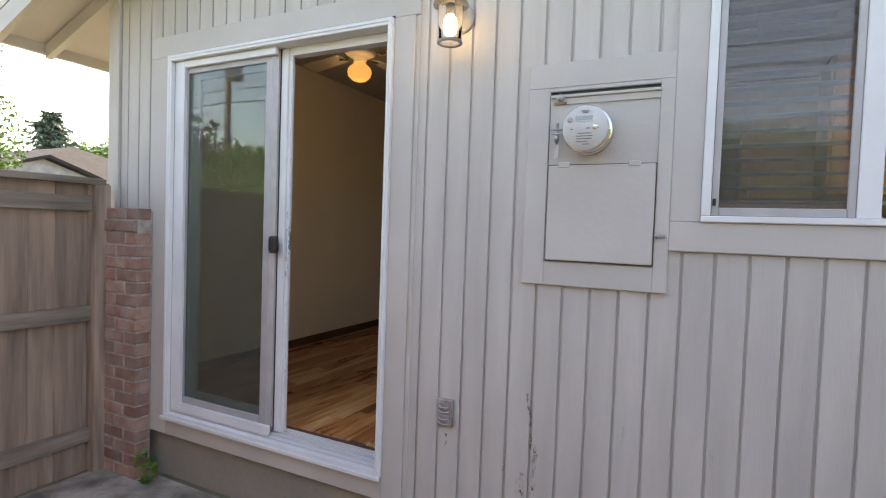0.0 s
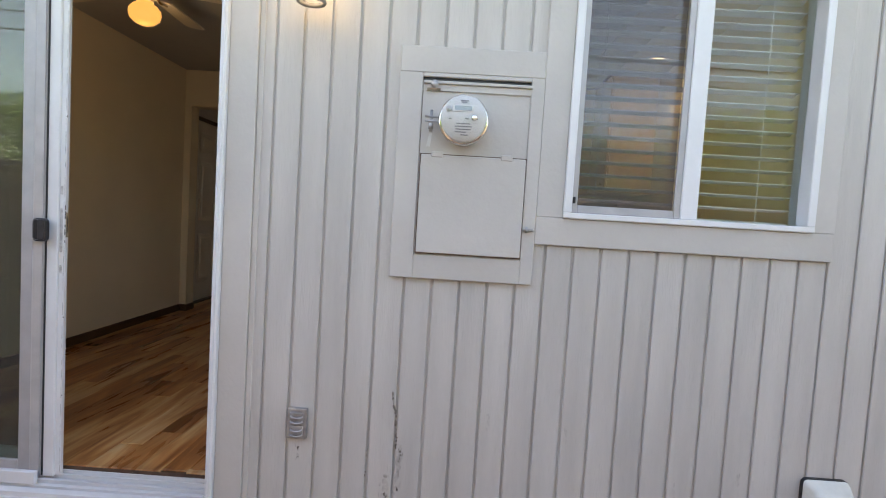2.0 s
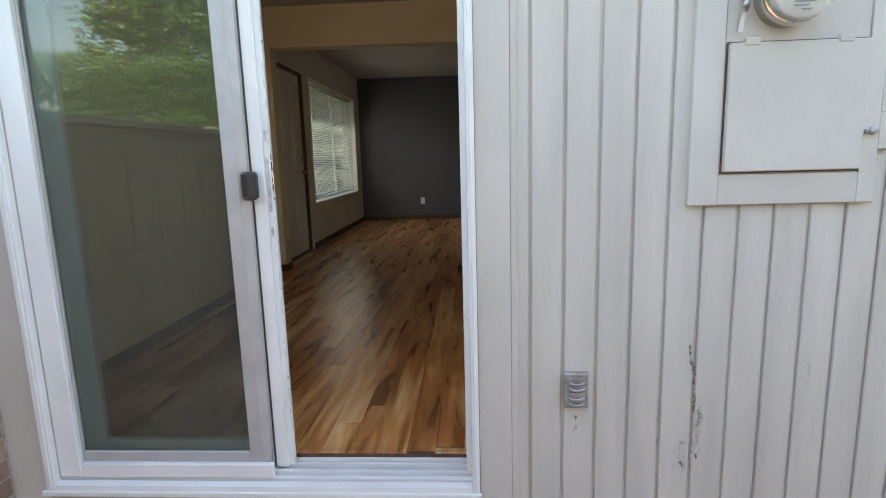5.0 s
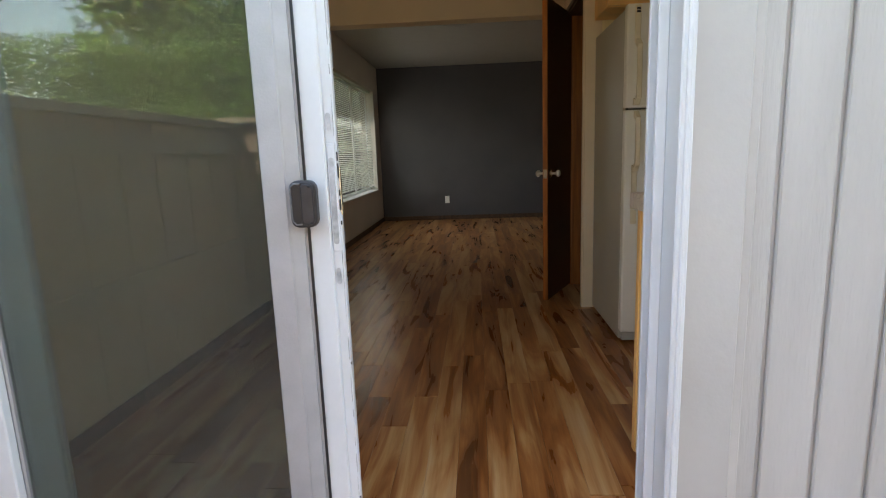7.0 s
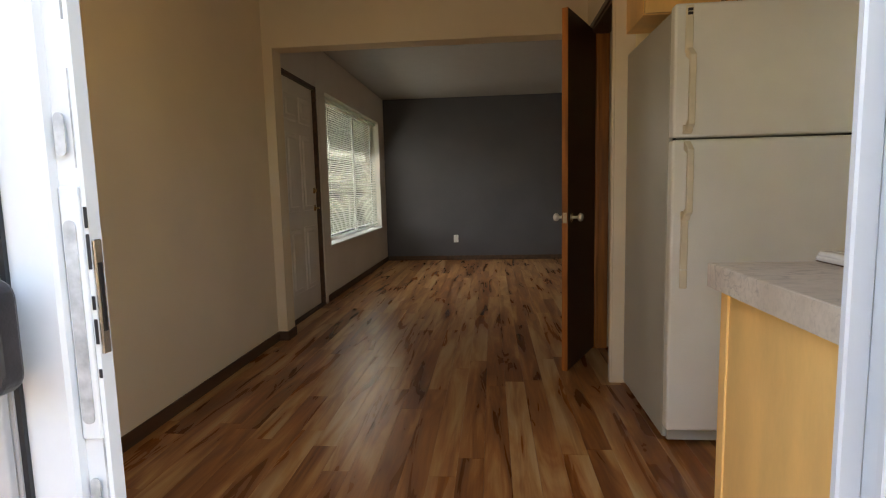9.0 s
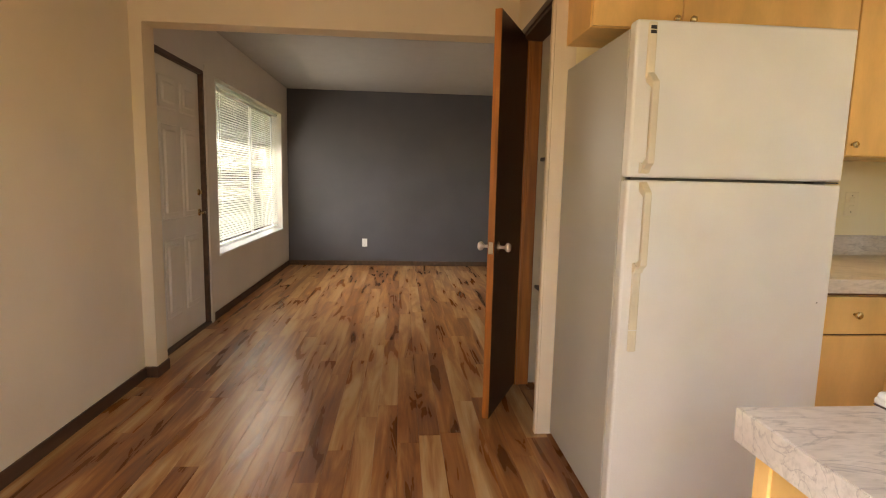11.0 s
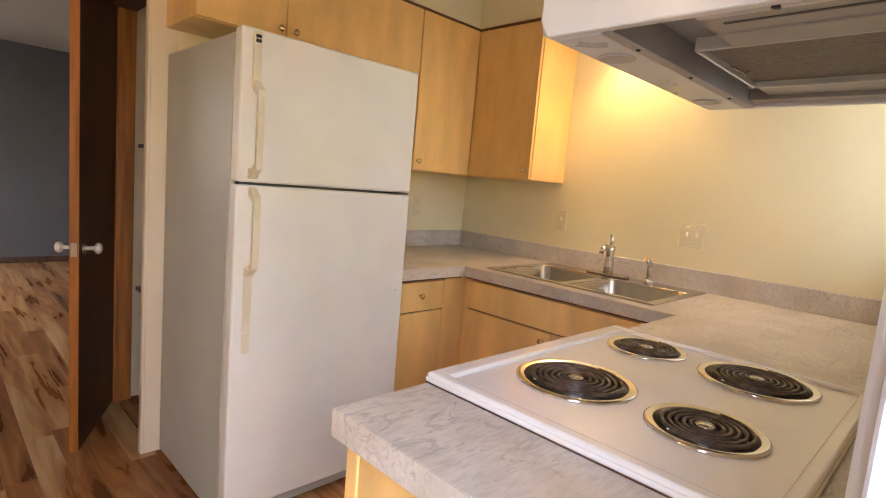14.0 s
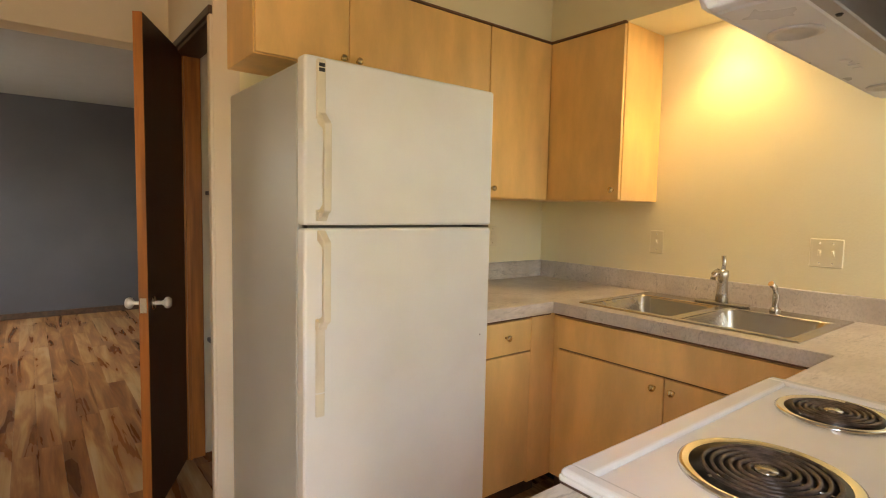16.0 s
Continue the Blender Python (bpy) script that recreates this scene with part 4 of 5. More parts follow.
def fence(x0, y0, x1, y1, top, face):
    """Board fence between two ground points; face is the side on which its rails stand."""
    f = thing("fence", ((x0 + x1) / 2, (y0 + y1) / 2, GROUND), "weathered brown cedar board fence with rails", "fence", "garden fences")
    d = Vector((x1 - x0, y1 - y0, 0))
    n = int(d.length / 0.145)
    u = d.normalized()
    w = Vector((-u.y, u.x, 0)) * face
    me = mesh_of("fence_board", box(-0.079, 0.079, -0.009, 0.009, -0.03, top - GROUND - 0.045, 0.002), FENCE)
    ang = math.atan2(u.y, u.x)
    mid = ORIGIN[f]
    for k in range(n + 1):
        o = new("fence_board", me)
        o.parent = f
        p = Vector((x0, y0, GROUND + 0.02)) + u * (k * d.length / n)
        o.location = p - mid + w * (0.004 if k % 2 else -0.004)
        o.rotation_euler = (rng.uniform(-0.006, 0.006), rng.uniform(-0.006, 0.006), ang)
    L = d.length / 2

    def bar(name, half, t0, t1, z0, z1, off=0.0):
        b = box(off - half, off + half, t0, t1, z0 - GROUND, z1 - GROUND, 0.003)
        bmesh.ops.transform(b, matrix=Matrix.Rotation(ang, 4, "Z"), verts=b.verts[:])
        o = new(name, mesh_of(name, b, POST if name == "post" else RAIL))
        o.parent = f
        return o

    s = face
    for z in (-0.25, 0.50, 1.165):
        bar("rail", L, *sorted((s * 0.010, s * 0.048)), z - 0.045, z + 0.045)
    bar("cap", L + 0.03, -0.06, 0.07, top - 0.04, top)
    k = -L
    while k <= L + 0.01:
        bar("post", 0.045, *sorted((s * 0.010, s * 0.095)), GROUND, top - 0.04, k)
        k += 2 * L / max(1, round(2 * L / 2.0))
    return f


fence(FENCE_X, 2.06, FENCE_X, FENCE_Y, 1.32, 1)
fence(FENCE_X - 0.05, FENCE_Y, 5.5, FENCE_Y, 1.36, 1)

# ---- dining and living room ----


def skirting(name, *dims):
    solid(name, box(*dims, 0.003), BASE, "dark stained wooden baseboard", "baseboard")


skirting("baseboard_dining", LEFT, LEFT + 0.014, IN + 0.012, 5.52, 0, 0.068)
skirting("baseboard_stub", LEFT, -3.106, 5.521, 5.535, 0, 0.068)
skirting("baseboard_jamb", -3.12, -3.106, 5.535, 5.685, 0, 0.068)
skirting("baseboard_entry", -3.23, -3.216, 5.70, FD_Y0 - 0.05, 0, 0.068)
skirting("baseboard_living", -3.23, -3.216, FD_Y1 + 0.06, END, 0, 0.068)
skirting("baseboard_accent", -3.216, 1.2, END - 0.014, END, 0, 0.068)

fd = thing("door_2", (-3.235, FD_Y0, 0), "white six-panel front door with brass hardware, closed", "door", kind="structure")
x = -3.262
leaf = part("leaf", box(x - 0.035, x, FD_Y0 + 0.035, FD_Y1 - 0.035, 0.02, FD_Z - 0.035, 0.002), DOORWHITE, fd)
w = FD_Y1 - FD_Y0 - 0.07
for u0, u1 in ((0.13, 0.455), (0.545, 0.87)):
    for z0, z1 in ((0.22, 0.78), (0.92, 1.58), (1.68, 1.90)):
        ya, yb = FD_Y0 + 0.035 + u0 * w, FD_Y0 + 0.035 + u1 * w
        part("moulding", box(x - 0.002, x + 0.013, ya, yb, z0, z1, 0.010), DOORWHITE, leaf)
        part("raised_panel", box(x, x + 0.024, ya + 0.04, yb - 0.04, z0 + 0.04, z1 - 0.04, 0.012), DOORWHITE, leaf)
for y0, y1, z0, z1 in ((FD_Y0, FD_Y0 + 0.033, 0, FD_Z), (FD_Y1 - 0.033, FD_Y1, 0, FD_Z), (FD_Y0 + 0.033, FD_Y1 - 0.033, FD_Z - 0.033, FD_Z)):
    part("door_frame", box(-3.36, -3.228, y0, y1, z0, z1, 0.003), BASE, fd, "dark stained door frame")
part("threshold", box(-3.36, -3.222, FD_Y0, FD_Y1, -0.004, 0.018, 0.004), BASE, fd)
part("casing", box(-3.232, -3.214, FD_Y1, FD_Y1 + 0.055, 0, FD_Z + 0.05, 0.003), LIVING, fd)
for z, r in ((1.10, 0.026), (0.94, 0.028)):
    part("rosette", lathe([(r, x), (r, x + 0.008), (r * 0.6, x + 0.012), (0, x + 0.012)], (0, FD_Y1 - 0.10, z), "x", 20), BRASS, leaf)
part("lever", tube([(x + 0.012, FD_Y1 - 0.10, 0.94), (x + 0.05, FD_Y1 - 0.10, 0.94), (x + 0.052, FD_Y1 - 0.19, 0.94)], 0.008), BRASS, leaf)
part("thumb_turn", box(x + 0.012, x + 0.03, FD_Y1 - 0.104, FD_Y1 - 0.096, 1.085, 1.115, 0.002), BRASS, leaf)
part("outer_skin", box(-3.42, -3.40, FD_Y0 - 0.02, FD_Y1 + 0.02, -0.03, FD_Z + 0.02), DOORWHITE, fd)

lwin = thing("window_2", (-3.35, LW_Y0, LW_Z0), "large white framed living room window", "window", kind="structure")
for y0, y1, z0, z1 in ((LW_Y0, LW_Y1, LW_Z0, LW_Z0 + 0.045), (LW_Y0, LW_Y1, LW_Z1 - 0.045, LW_Z1), (LW_Y0, LW_Y0 + 0.045, LW_Z0, LW_Z1), (LW_Y1 - 0.045, LW_Y1, LW_Z0, LW_Z1), (8.52, 8.60, LW_Z0, LW_Z1)):
    part("window_frame", box(-3.42, -3.35, y0, y1, z0, z1, 0.003), VINYL, lwin)
pane = part("pane", box(-3.36, -3.389, LW_Y0 + 0.04, LW_Y1 - 0.04, LW_Z0 + 0.04, LW_Z1 - 0.04), PANE, lwin)
pane.visible_shadow = False
part("window_sill", box(-3.36, -3.215, LW_Y0 - 0.01, LW_Y1 + 0.01, LW_Z0 - 0.015, LW_Z0 + 0.006, 0.004), VINYL, lwin)
lb = thing("mini_blind", (-3.29, 8.3, 2.03), "white horizontal mini blind lowered over the window", "blind")
part("headrail", box(-3.305, -3.275, LW_Y0 + 0.02, LW_Y1 - 0.02, 2.02, 2.052, 0.002), BLINDWHITE, lb)
sl = prism([(-0.0125, 0.0), (0, 0.003), (0.0125, 0.0), (0, 0.0018)], "x", -1.22, 1.22)
bmesh.ops.rotate(sl, cent=(0, 0, 0), matrix=Matrix.Rotation(math.pi / 2, 3, "Z"), verts=sl.verts[:])
sl_me = mesh_of("slat", sl, BLINDWHITE)
n = 58
for k in range(n):
    s = new("slat", sl_me)
    s.parent = lb
    s.location = (0, (LW_Y0 + LW_Y1) / 2 - 8.3, 2.01 - 2.03 - k * 0.0238)
    s.rotation_euler = (0, radians(28), 0)
part("bottom_rail", box(-3.302, -3.278, LW_Y0 + 0.02, LW_Y1 - 0.02, 0.60, 0.615, 0.002), BLINDWHITE, lb)
for y in (7.3, 8.3, 9.3):
    part("cord", box(-3.277, -3.275, y, y + 0.002, 0.61, 2.03), BLINDWHITE, lb)
part("wand", tube([(-3.265, LW_Y0 + 0.15, 2.02), (-3.26, LW_Y0 + 0.15, 1.2)], 0.004, 6), BLINDWHITE, lb)


def wall_plate(name, label, centre, along, gangs, material, kind_of):
    """A cover plate on a wall. along: the axis it runs across, sign of the side it faces."""
    t = thing(name, centre, label, kind_of)
    cx, cy, cz = centre
    wd = 0.036 if gangs == 1 else 0.058

    def face(u0, u1, d0, d1, z0, z1, bev):
        if along == "x-":
            return box(cx - d1, cx - d0, cy + u0, cy + u1, cz + z0, cz + z1, bev)
        return box(cx + u0, cx + u1, cy - d1, cy - d0, cz + z0, cz + z1, bev)

    part("plate", face(-wd, wd, 0, 0.006, -0.058, 0.058, 0.003), material, t)
    for g in range(gangs):
        o = (g - (gangs - 1) / 2) * 0.046
        if kind_of == "switch":
            part("toggle_slot", face(o - 0.006, o + 0.006, 0.005, 0.0075, -0.013, 0.013, 0.001), material, t)
            part("toggle", face(o - 0.004, o + 0.004, 0.006, 0.016, -0.002, 0.010, 0.001), material, t)
        else:
            for z in (-0.02, 0.02):
                part("socket", face(o - 0.015, o + 0.015, 0.005, 0.008, z - 0.013, z + 0.013, 0.002), material, t)
        for z in (-0.04, 0.04):
            part("screw", face(o - 0.003, o + 0.003, 0.005, 0.007, z - 0.003, z + 0.003, 0.001), STEEL, t)
    return t


wall_plate("wall_outlet", "white duplex outlet on the dark accent wall", (-2.157, END, 0.33), "y-", 1, OUTLETWHITE, "outlet")
wall_plate("light_switch", "almond single light switch on the cream wall", (RIGHT, 3.949, 1.170), "x-", 1, PLATE, "switch")
wall_plate("double_switch", "almond double light switch on the cream wall", (RIGHT, 3.219, 1.169), "x-", 2, PLATE, "switch")
wall_plate("counter_outlet", "cream outlet above the laminate counter", (0.555, BACK, 1.166), "y-", 1, PLATE, "outlet")

# ceiling fan
FX, FYY = -2.25, 3.245
fan = thing("ceiling_fan", (FX, FYY, 2.45), "white ceiling fan with a glowing schoolhouse globe", "ceiling fan")
FANW = mat("fan_white", (0.60, 0.54, 0.46), 0.4, vary=0.05)
part("canopy", lathe([(0.0, 2.45), (0.075, 2.449), (0.07, 2.41), (0.02, 2.40), (0, 2.40)], (FX, FYY, 0)), FANW, fan)
part("motor", lathe([(0.0, 2.405), (0.09, 2.40), (0.115, 2.37), (0.115, 2.32), (0.08, 2.295), (0.05, 2.285), (0.045, 2.25), (0.0, 2.25)], (FX, FYY, 0), seg=32), FANW, fan)
gl = part("globe", lathe([(0.044, 2.255), (0.044, 2.238), (0.064, 2.228), (0.083, 2.204), (0.086, 2.182), (0.078, 2.154), (0.052, 2.130), (0.02, 2.117), (0.0, 2.115)], (FX, FYY, 0), seg=32), OPAL, fan, "glowing opal schoolhouse globe")
gl.visible_shadow = False
for k in range(5):
    a = radians(72 * k + 20)
    b = prism([(0.20, -0.055), (0.62, -0.068), (0.64, -0.05), (0.64, 0.05), (0.62, 0.068), (0.20, 0.055)], "z", -0.004, 0.004)
    bmesh.ops.transform(b, matrix=Matrix.Translation((FX, FYY, 2.325)) @ Matrix.Rotation(a, 4, "Z") @ Matrix.Rotation(radians(10), 4, "X"), verts=b.verts[:])
    bl = part("blade", b, FANW, fan)
    c, s = math.cos(a), math.sin(a)
    part("blade_arm", tube([(FX + 0.1 * c, FYY + 0.1 * s, 2.335), (FX + 0.16 * c, FYY + 0.16 * s, 2.305), (FX + 0.24 * c, FYY + 0.24 * s, 2.32)], 0.009, 8), BRASS, bl)

# closet and its door
cl = box(HALL + 0.1, -0.2, 5.40, 5.52, -0.05, 2.45)
box(-0.22, -0.18, BACK + 0.04, 5.40, -0.05, 2.45, bm=cl)
solid("closet_walls", cl, CREAM, "cream painted closet interior walls", "wall")
for z in (0.60, 1.36):
    solid("closet_shelf", box(HALL + 0.13, -0.23, BACK + 0.045, 5.395, z, z + 0.02, 0.002), DARKWOOD, "thin dark-edged closet shelf", "shelf", "thing")
jm = thing("closet_door_frame", (HALL, CY0, 0), "orange stained wooden door frame of the closet", "door frame")
part("jamb", box(HALL - 0.008, HALL + 0.108, CY1 - 0.02, CY1, 0, CZ, 0.002), ORANGEWOOD, jm)
part("jamb", box(HALL - 0.008, HALL + 0.108, CY0, CY0 + 0.02, 0, CZ, 0.002), ORANGEWOOD, jm)
part("stop", box(HALL + 0.03, HALL + 0.045, CY1 - 0.034, CY1 - 0.02, 0, CZ - 0.02, 0.002), ORANGEWOOD, jm)
part("head", box(HALL - 0.008, HALL + 0.108, CY0 + 0.02, CY1 - 0.02, CZ - 0.02, CZ, 0.002), DARKWOOD, jm)
part("head_casing", box(HALL - 0.016, HALL, CY0 - 0.03, CY1 + 0.03, CZ, CZ + 0.035, 0.003), BASE, jm)
part("casing", box(HALL - 0.014, HALL, BACK - 0.001, CY0, 0, CZ, 0.003), CREAM, jm)
LEN = 0.555
KNOBMETAL = mat("pale_satin_metal", (0.84, 0.82, 0.78), 0.34, metal=0.45, vary=0.04)
cd = thing("closet_door", (0, 0, 0), "dark stained flush closet door standing ajar", "door")
part("leaf", box(0.003, LEN - 0.004, -0.017, 0.017, 0.012, 2.045, 0.001), DARKWOOD, cd)
part("edge_band", box(LEN - 0.004, LEN, -0.0172, 0.0172, 0.012, 2.045, 0.001), ORANGEWOOD, cd, "orange stained door edge")
for s in (-1, 1):
    part("rosette", lathe([(0.03, s * 0.017), (0.03, s * 0.022), (0.018, s * 0.026), (0, s * 0.026)], (LEN - 0.062, 0, 0.906), "y", 20), CHROME, cd)
    part("knob", lathe([(0.009, s * 0.02), (0.008, s * 0.050), (0.012, s * 0.058), (0.022, s * 0.064), (0.024, s * 0.074), (0.018, s * 0.084), (0, s * 0.087)], (LEN - 0.062, 0, 0.906), "y", 20), KNOBMETAL, cd)
part("latch_plate", box(LEN - 0.001, LEN + 0.0015, -0.012, 0.012, 0.875, 0.935), CHROME, cd)
cd.matrix_world = Matrix.Translation((-0.952, 5.372, 0)) @ Matrix.Rotation(math.atan2(-0.49, -0.24), 4, "Z")

# ---- kitchen ----


def cab_knob(owner, place, axis):
    s = -1
    prof = [(0.006, 0), (0.006, s * 0.012), (0.013, s * 0.018), (0.014, s * 0.024), (0.009, s * 0.029), (0, s * 0.03)]
    part("knob", lathe(prof, place, axis, 16), BRASS, owner, "small round satin knob")


FF = 3.98
fr = thing("refrigerator", (-0.535, 4.3, 0), "white top-freezer refrigerator with almond handles", "refrigerator")
F0, F1, FH = -0.908, -0.156, 1.755
part("cabinet", box(F0 + 0.004, F1 - 0.004, FF + 0.062, BACK - 0.02, 0.02, FH - 0.012, 0.008, 2), FRIDGESHADE, fr)
part("gasket", box(F0 + 0.02, F1 - 0.02, FF + 0.052, FF + 0.063, 0.085, FH - 0.02), GASKET, fr)
top = part("freezer_door", box(F0, F1, FF, FF + 0.054, 1.258, FH, 0.010, 3), FRIDGE, fr)
low = part("fridge_door", box(F0, F1, FF, FF + 0.054, 0.075, 1.249, 0.010, 3), FRIDGE, fr)
part("kick_grille", box(F0 + 0.02, F1 - 0.02, FF + 0.045, FF + 0.065, 0.015, 0.07, 0.003), FRIDGESHADE, fr)
for x in (F0 + 0.06, F1 - 0.06):
    part("foot", lathe([(0.02, 0.0), (0.02, 0.02), (0, 0.02)], (x, FF + 0.12, 0), "z", 12), BLACK, fr)
    part("foot", lathe([(0.02, 0.0), (0.02, 0.02), (0, 0.02)], (x, BACK - 0.1, 0), "z", 12), BLACK, fr)
hx = F0 + 0.052


def pull(owner, top_end, foot, strip0, strip1):
    """A bar handle standing off the door between two sloping feet, with a flat strip carrying on from one of them."""
    out = FF - 0.050
    bar = part("handle", prism([(FF + 0.002, top_end), (FF - 0.010, top_end), (out, top_end - 0.034), (out, foot + 0.026), (FF - 0.012, foot), (FF + 0.002, foot), (FF + 0.002, foot + 0.020), (out + 0.016, foot + 0.044), (out + 0.016, top_end - 0.050), (FF + 0.002, top_end - 0.030)], "x", hx - 0.011, hx + 0.013, 0.0035), ALMOND, owner, "yellowed almond plastic handle")
    part("handle_strip", box(hx - 0.015, hx + 0.013, FF - 0.009, FF + 0.002, strip0, strip1, 0.003), ALMOND, bar)
    part("handle_foot", prism([(FF + 0.002, foot - 0.006), (FF - 0.016, foot - 0.004), (FF - 0.030, foot + 0.022), (FF + 0.002, foot + 0.030)], "x", hx - 0.016, hx + 0.015, 0.003), ALMOND, bar)


pull(top, 1.590, 1.276, 1.570, FH - 0.010)
pull(low, 1.243, 0.945, 0.668, 0.958)
part("door_seam", box(hx - 0.0155, hx + 0.0135, FF - 0.0095, FF + 0.001, 0.742, 0.745), FRIDGE, low)
for z in (FH - 0.041, FH - 0.027):
    part("badge", box(hx - 0.010, hx + 0.009, FF - 0.0105, FF - 0.0085, z - 0.0055, z + 0.0055, 0.0006), BLACK, top, "small dark badge")
part("hinge_pin", lathe([(0.006, 1.249), (0.006, 1.258), (0, 1.258)], (F0 + 0.012, FF + 0.02, 0), "z", 10), BLACK, fr)
part("hinge_plate", box(F1 - 0.10, F1 - 0.01, FF + 0.004, FF + 0.05, 1.251, 1.256), BLACK, fr)
part("chip", box(F1 - 0.045, F1 - 0.041, FF - 0.0008, FF + 0.001, 0.838, 0.842), BLACK, low)

CF = 4.42
oc = thing("fridge_cabinet", (-0.35, 4.55, 1.85), "honey maple wall cabinet above the refrigerator", "wall cabinet", "kitchen wall cabinets")
part("body", box(-0.908, 0.205, CF, BACK - 0.001, 1.848, 2.194, 0.002), MAPLE, oc)
for x0, x1, kx in ((-0.905, -0.5425, -0.572), (-0.5385, 0.207, -0.505)):
    dd = part("door", box(x0, x1, CF - 0.019, CF - 0.001, 1.852, 2.184, 0.002), MAPLE, oc)
    cab_knob(dd, (kx, CF - 0.018, 1.885), "y")
wc = thing("wall_cabinet", (0.43, 4.55, 1.375), "honey maple wall cabinet with one knob", "wall cabinet", "kitchen wall cabinets")
part("body", box(0.21, 0.655, CF, BACK - 0.001, 1.372, 2.194, 0.002), MAPLE, wc)
dd = part("door", box(0.213, 0.641, CF - 0.019, CF - 0.001, 1.376, 2.184, 0.002), MAPLE, wc)
cab_knob(dd, (0.237, CF - 0.018, 1.421), "y")
WE = 3.964
sc = thing("wall_cabinet", (0.81, 4.3, 1.375), "honey maple corner wall cabinet beside the sink wall", "wall cabinet", "kitchen wall cabinets")
part("body", box(0.662, RIGHT - 0.001, WE, BACK - 0.001, 1.372, 2.194, 0.002), MAPLE, sc)
dd = part("door", box(0.642, 0.660, WE + 0.003, 4.398, 1.376, 2.184, 0.002), MAPLE, sc)
cab_knob(dd, (0.643, WE + 0.032, 1.421), "x")
# The shadow line under the soffit is modelled as thin dark strips.
tr = thing("cabinet_shadow_strip", (0.2, 4.4, 2.185), "dark strip modelled as the shadow line along the cabinet tops", "trim", kind="structure")
part("strip", box(-0.908, 0.650, CF - 0.022, CF - 0.001, 2.186, 2.196), GAPSHADE, tr)
part("strip", box(0.636, 0.657, WE, CF - 0.022, 2.186, 2.196), GAPSHADE, tr)

CX, CYB, CYS = 0.285, 4.03, 2.98
EX = -1.152
TOP = 0.914
ST0, ST1, SY0, SY1 = -0.938, -0.165, 2.362, 2.988
wt = box(EX, ST0 + 0.02, IN + 0.013, CYS, TOP - 0.050, TOP)
box(ST0 + 0.02, ST1 - 0.02, IN + 0.013, SY0 + 0.02, TOP - 0.050, TOP, bm=wt)
box(ST1 - 0.02, RIGHT - 0.001, IN + 0.013, CYS, TOP - 0.050, TOP, bm=wt)
SX0, SX1, SK0, SK1 = 0.352, 0.915, 3.095, 3.945
box(CX, RIGHT - 0.001, CYS, SK0 + 0.02, TOP - 0.050, TOP, bm=wt)
box(CX, SX0 + 0.02, SK0 + 0.02, SK1 - 0.02, TOP - 0.050, TOP, bm=wt)
box(SX1 - 0.02, RIGHT - 0.001, SK0 + 0.02, SK1 - 0.02, TOP - 0.050, TOP, bm=wt)
box(CX, RIGHT - 0.001, SK1 - 0.02, BACK - 0.001, TOP - 0.050, TOP, bm=wt)
box(-0.145, CX, CYB, BACK - 0.001, TOP - 0.050, TOP, bm=wt)
bmesh.ops.remove_doubles(wt, verts=wt.verts[:], dist=0.0005)
worktop = solid("worktop", wt, STONE, "grey-beige stone pattern laminate worktop, U-shaped", "worktop", "thing", base=(0, 3, TOP))
part("backsplash", box(RIGHT - 0.020, RIGHT - 0.002, IN + 0.015, BACK - 0.022, TOP, TOP + 0.098, 0.002), STONE, worktop)
part("backsplash", box(-0.145, RIGHT - 0.002, BACK - 0.020, BACK - 0.002, TOP, TOP + 0.098, 0.002), STONE, worktop)
for a in ((EX - 0.0025, EX, IN + 0.014, CYS + 0.0025), (EX, ST0 + 0.018, CYS, CYS + 0.0025), (ST1 - 0.018, CX - 0.0025, CYS, CYS + 0.0025), (CX - 0.0025, CX, CYS, CYB - 0.0025), (-0.145, CX, CYB - 0.0025, CYB)):
    part("edge_band", box(*a, TOP - 0.050, TOP - 0.0012), STONE, worktop)
# Dark strips put in the shade below the worktop overhang.
part("edge_shadow_strip", box(CX + 0.012, CX + 0.018, CYS, CYB, TOP - 0.060, TOP - 0.051), GAPSHADE, worktop)
part("edge_shadow_strip", box(-0.14, CX, CYB + 0.012, CYB + 0.018, TOP - 0.060, TOP - 0.051), GAPSHADE, worktop)

bc = thing("base_cabinet", (0.07, 4.4, 0), "honey maple base cabinet with drawer beside the refrigerator", "base cabinet", "kitchen base cabinets")
BF = CYB + 0.045
BX0 = CX + 0.046
part("body", box(-0.140, CX + 0.02, BF, BACK - 0.002, 0.10, TOP - 0.051), MAPLE, bc)
part("toe_kick", box(-0.140, CX + 0.02, BF + 0.06, BACK - 0.002, 0.0, 0.10), BASE, bc)
dr = part("drawer", box(-0.136, 0.175, BF - 0.019, BF - 0.001, 0.705, 0.845, 0.002), MAPLE, bc)
cab_knob(dr, (0.02, BF - 0.018, 0.78), "y")
part("door", box(-0.136, 0.175, BF - 0.019, BF - 0.001, 0.115, 0.698, 0.002), MAPLE, bc)
part("reveal", box(-0.136, 0.175, BF - 0.004, BF - 0.0005, 0.697, 0.706), GAPSHADE, bc)
part("stile", box(0.178, BX0, BF - 0.016, BF - 0.001, 0.10, TOP - 0.051), MAPLE, bc)
sk = thing("sink_cabinet", (0.63, 3.5, 0), "honey maple sink base cabinet with paired doors", "base cabinet", "kitchen base cabinets")
BX = CX + 0.045
part("body", box(BX, RIGHT - 0.002, CYS - 0.05, BF, 0.10, 0.70), MAPLE, sk)
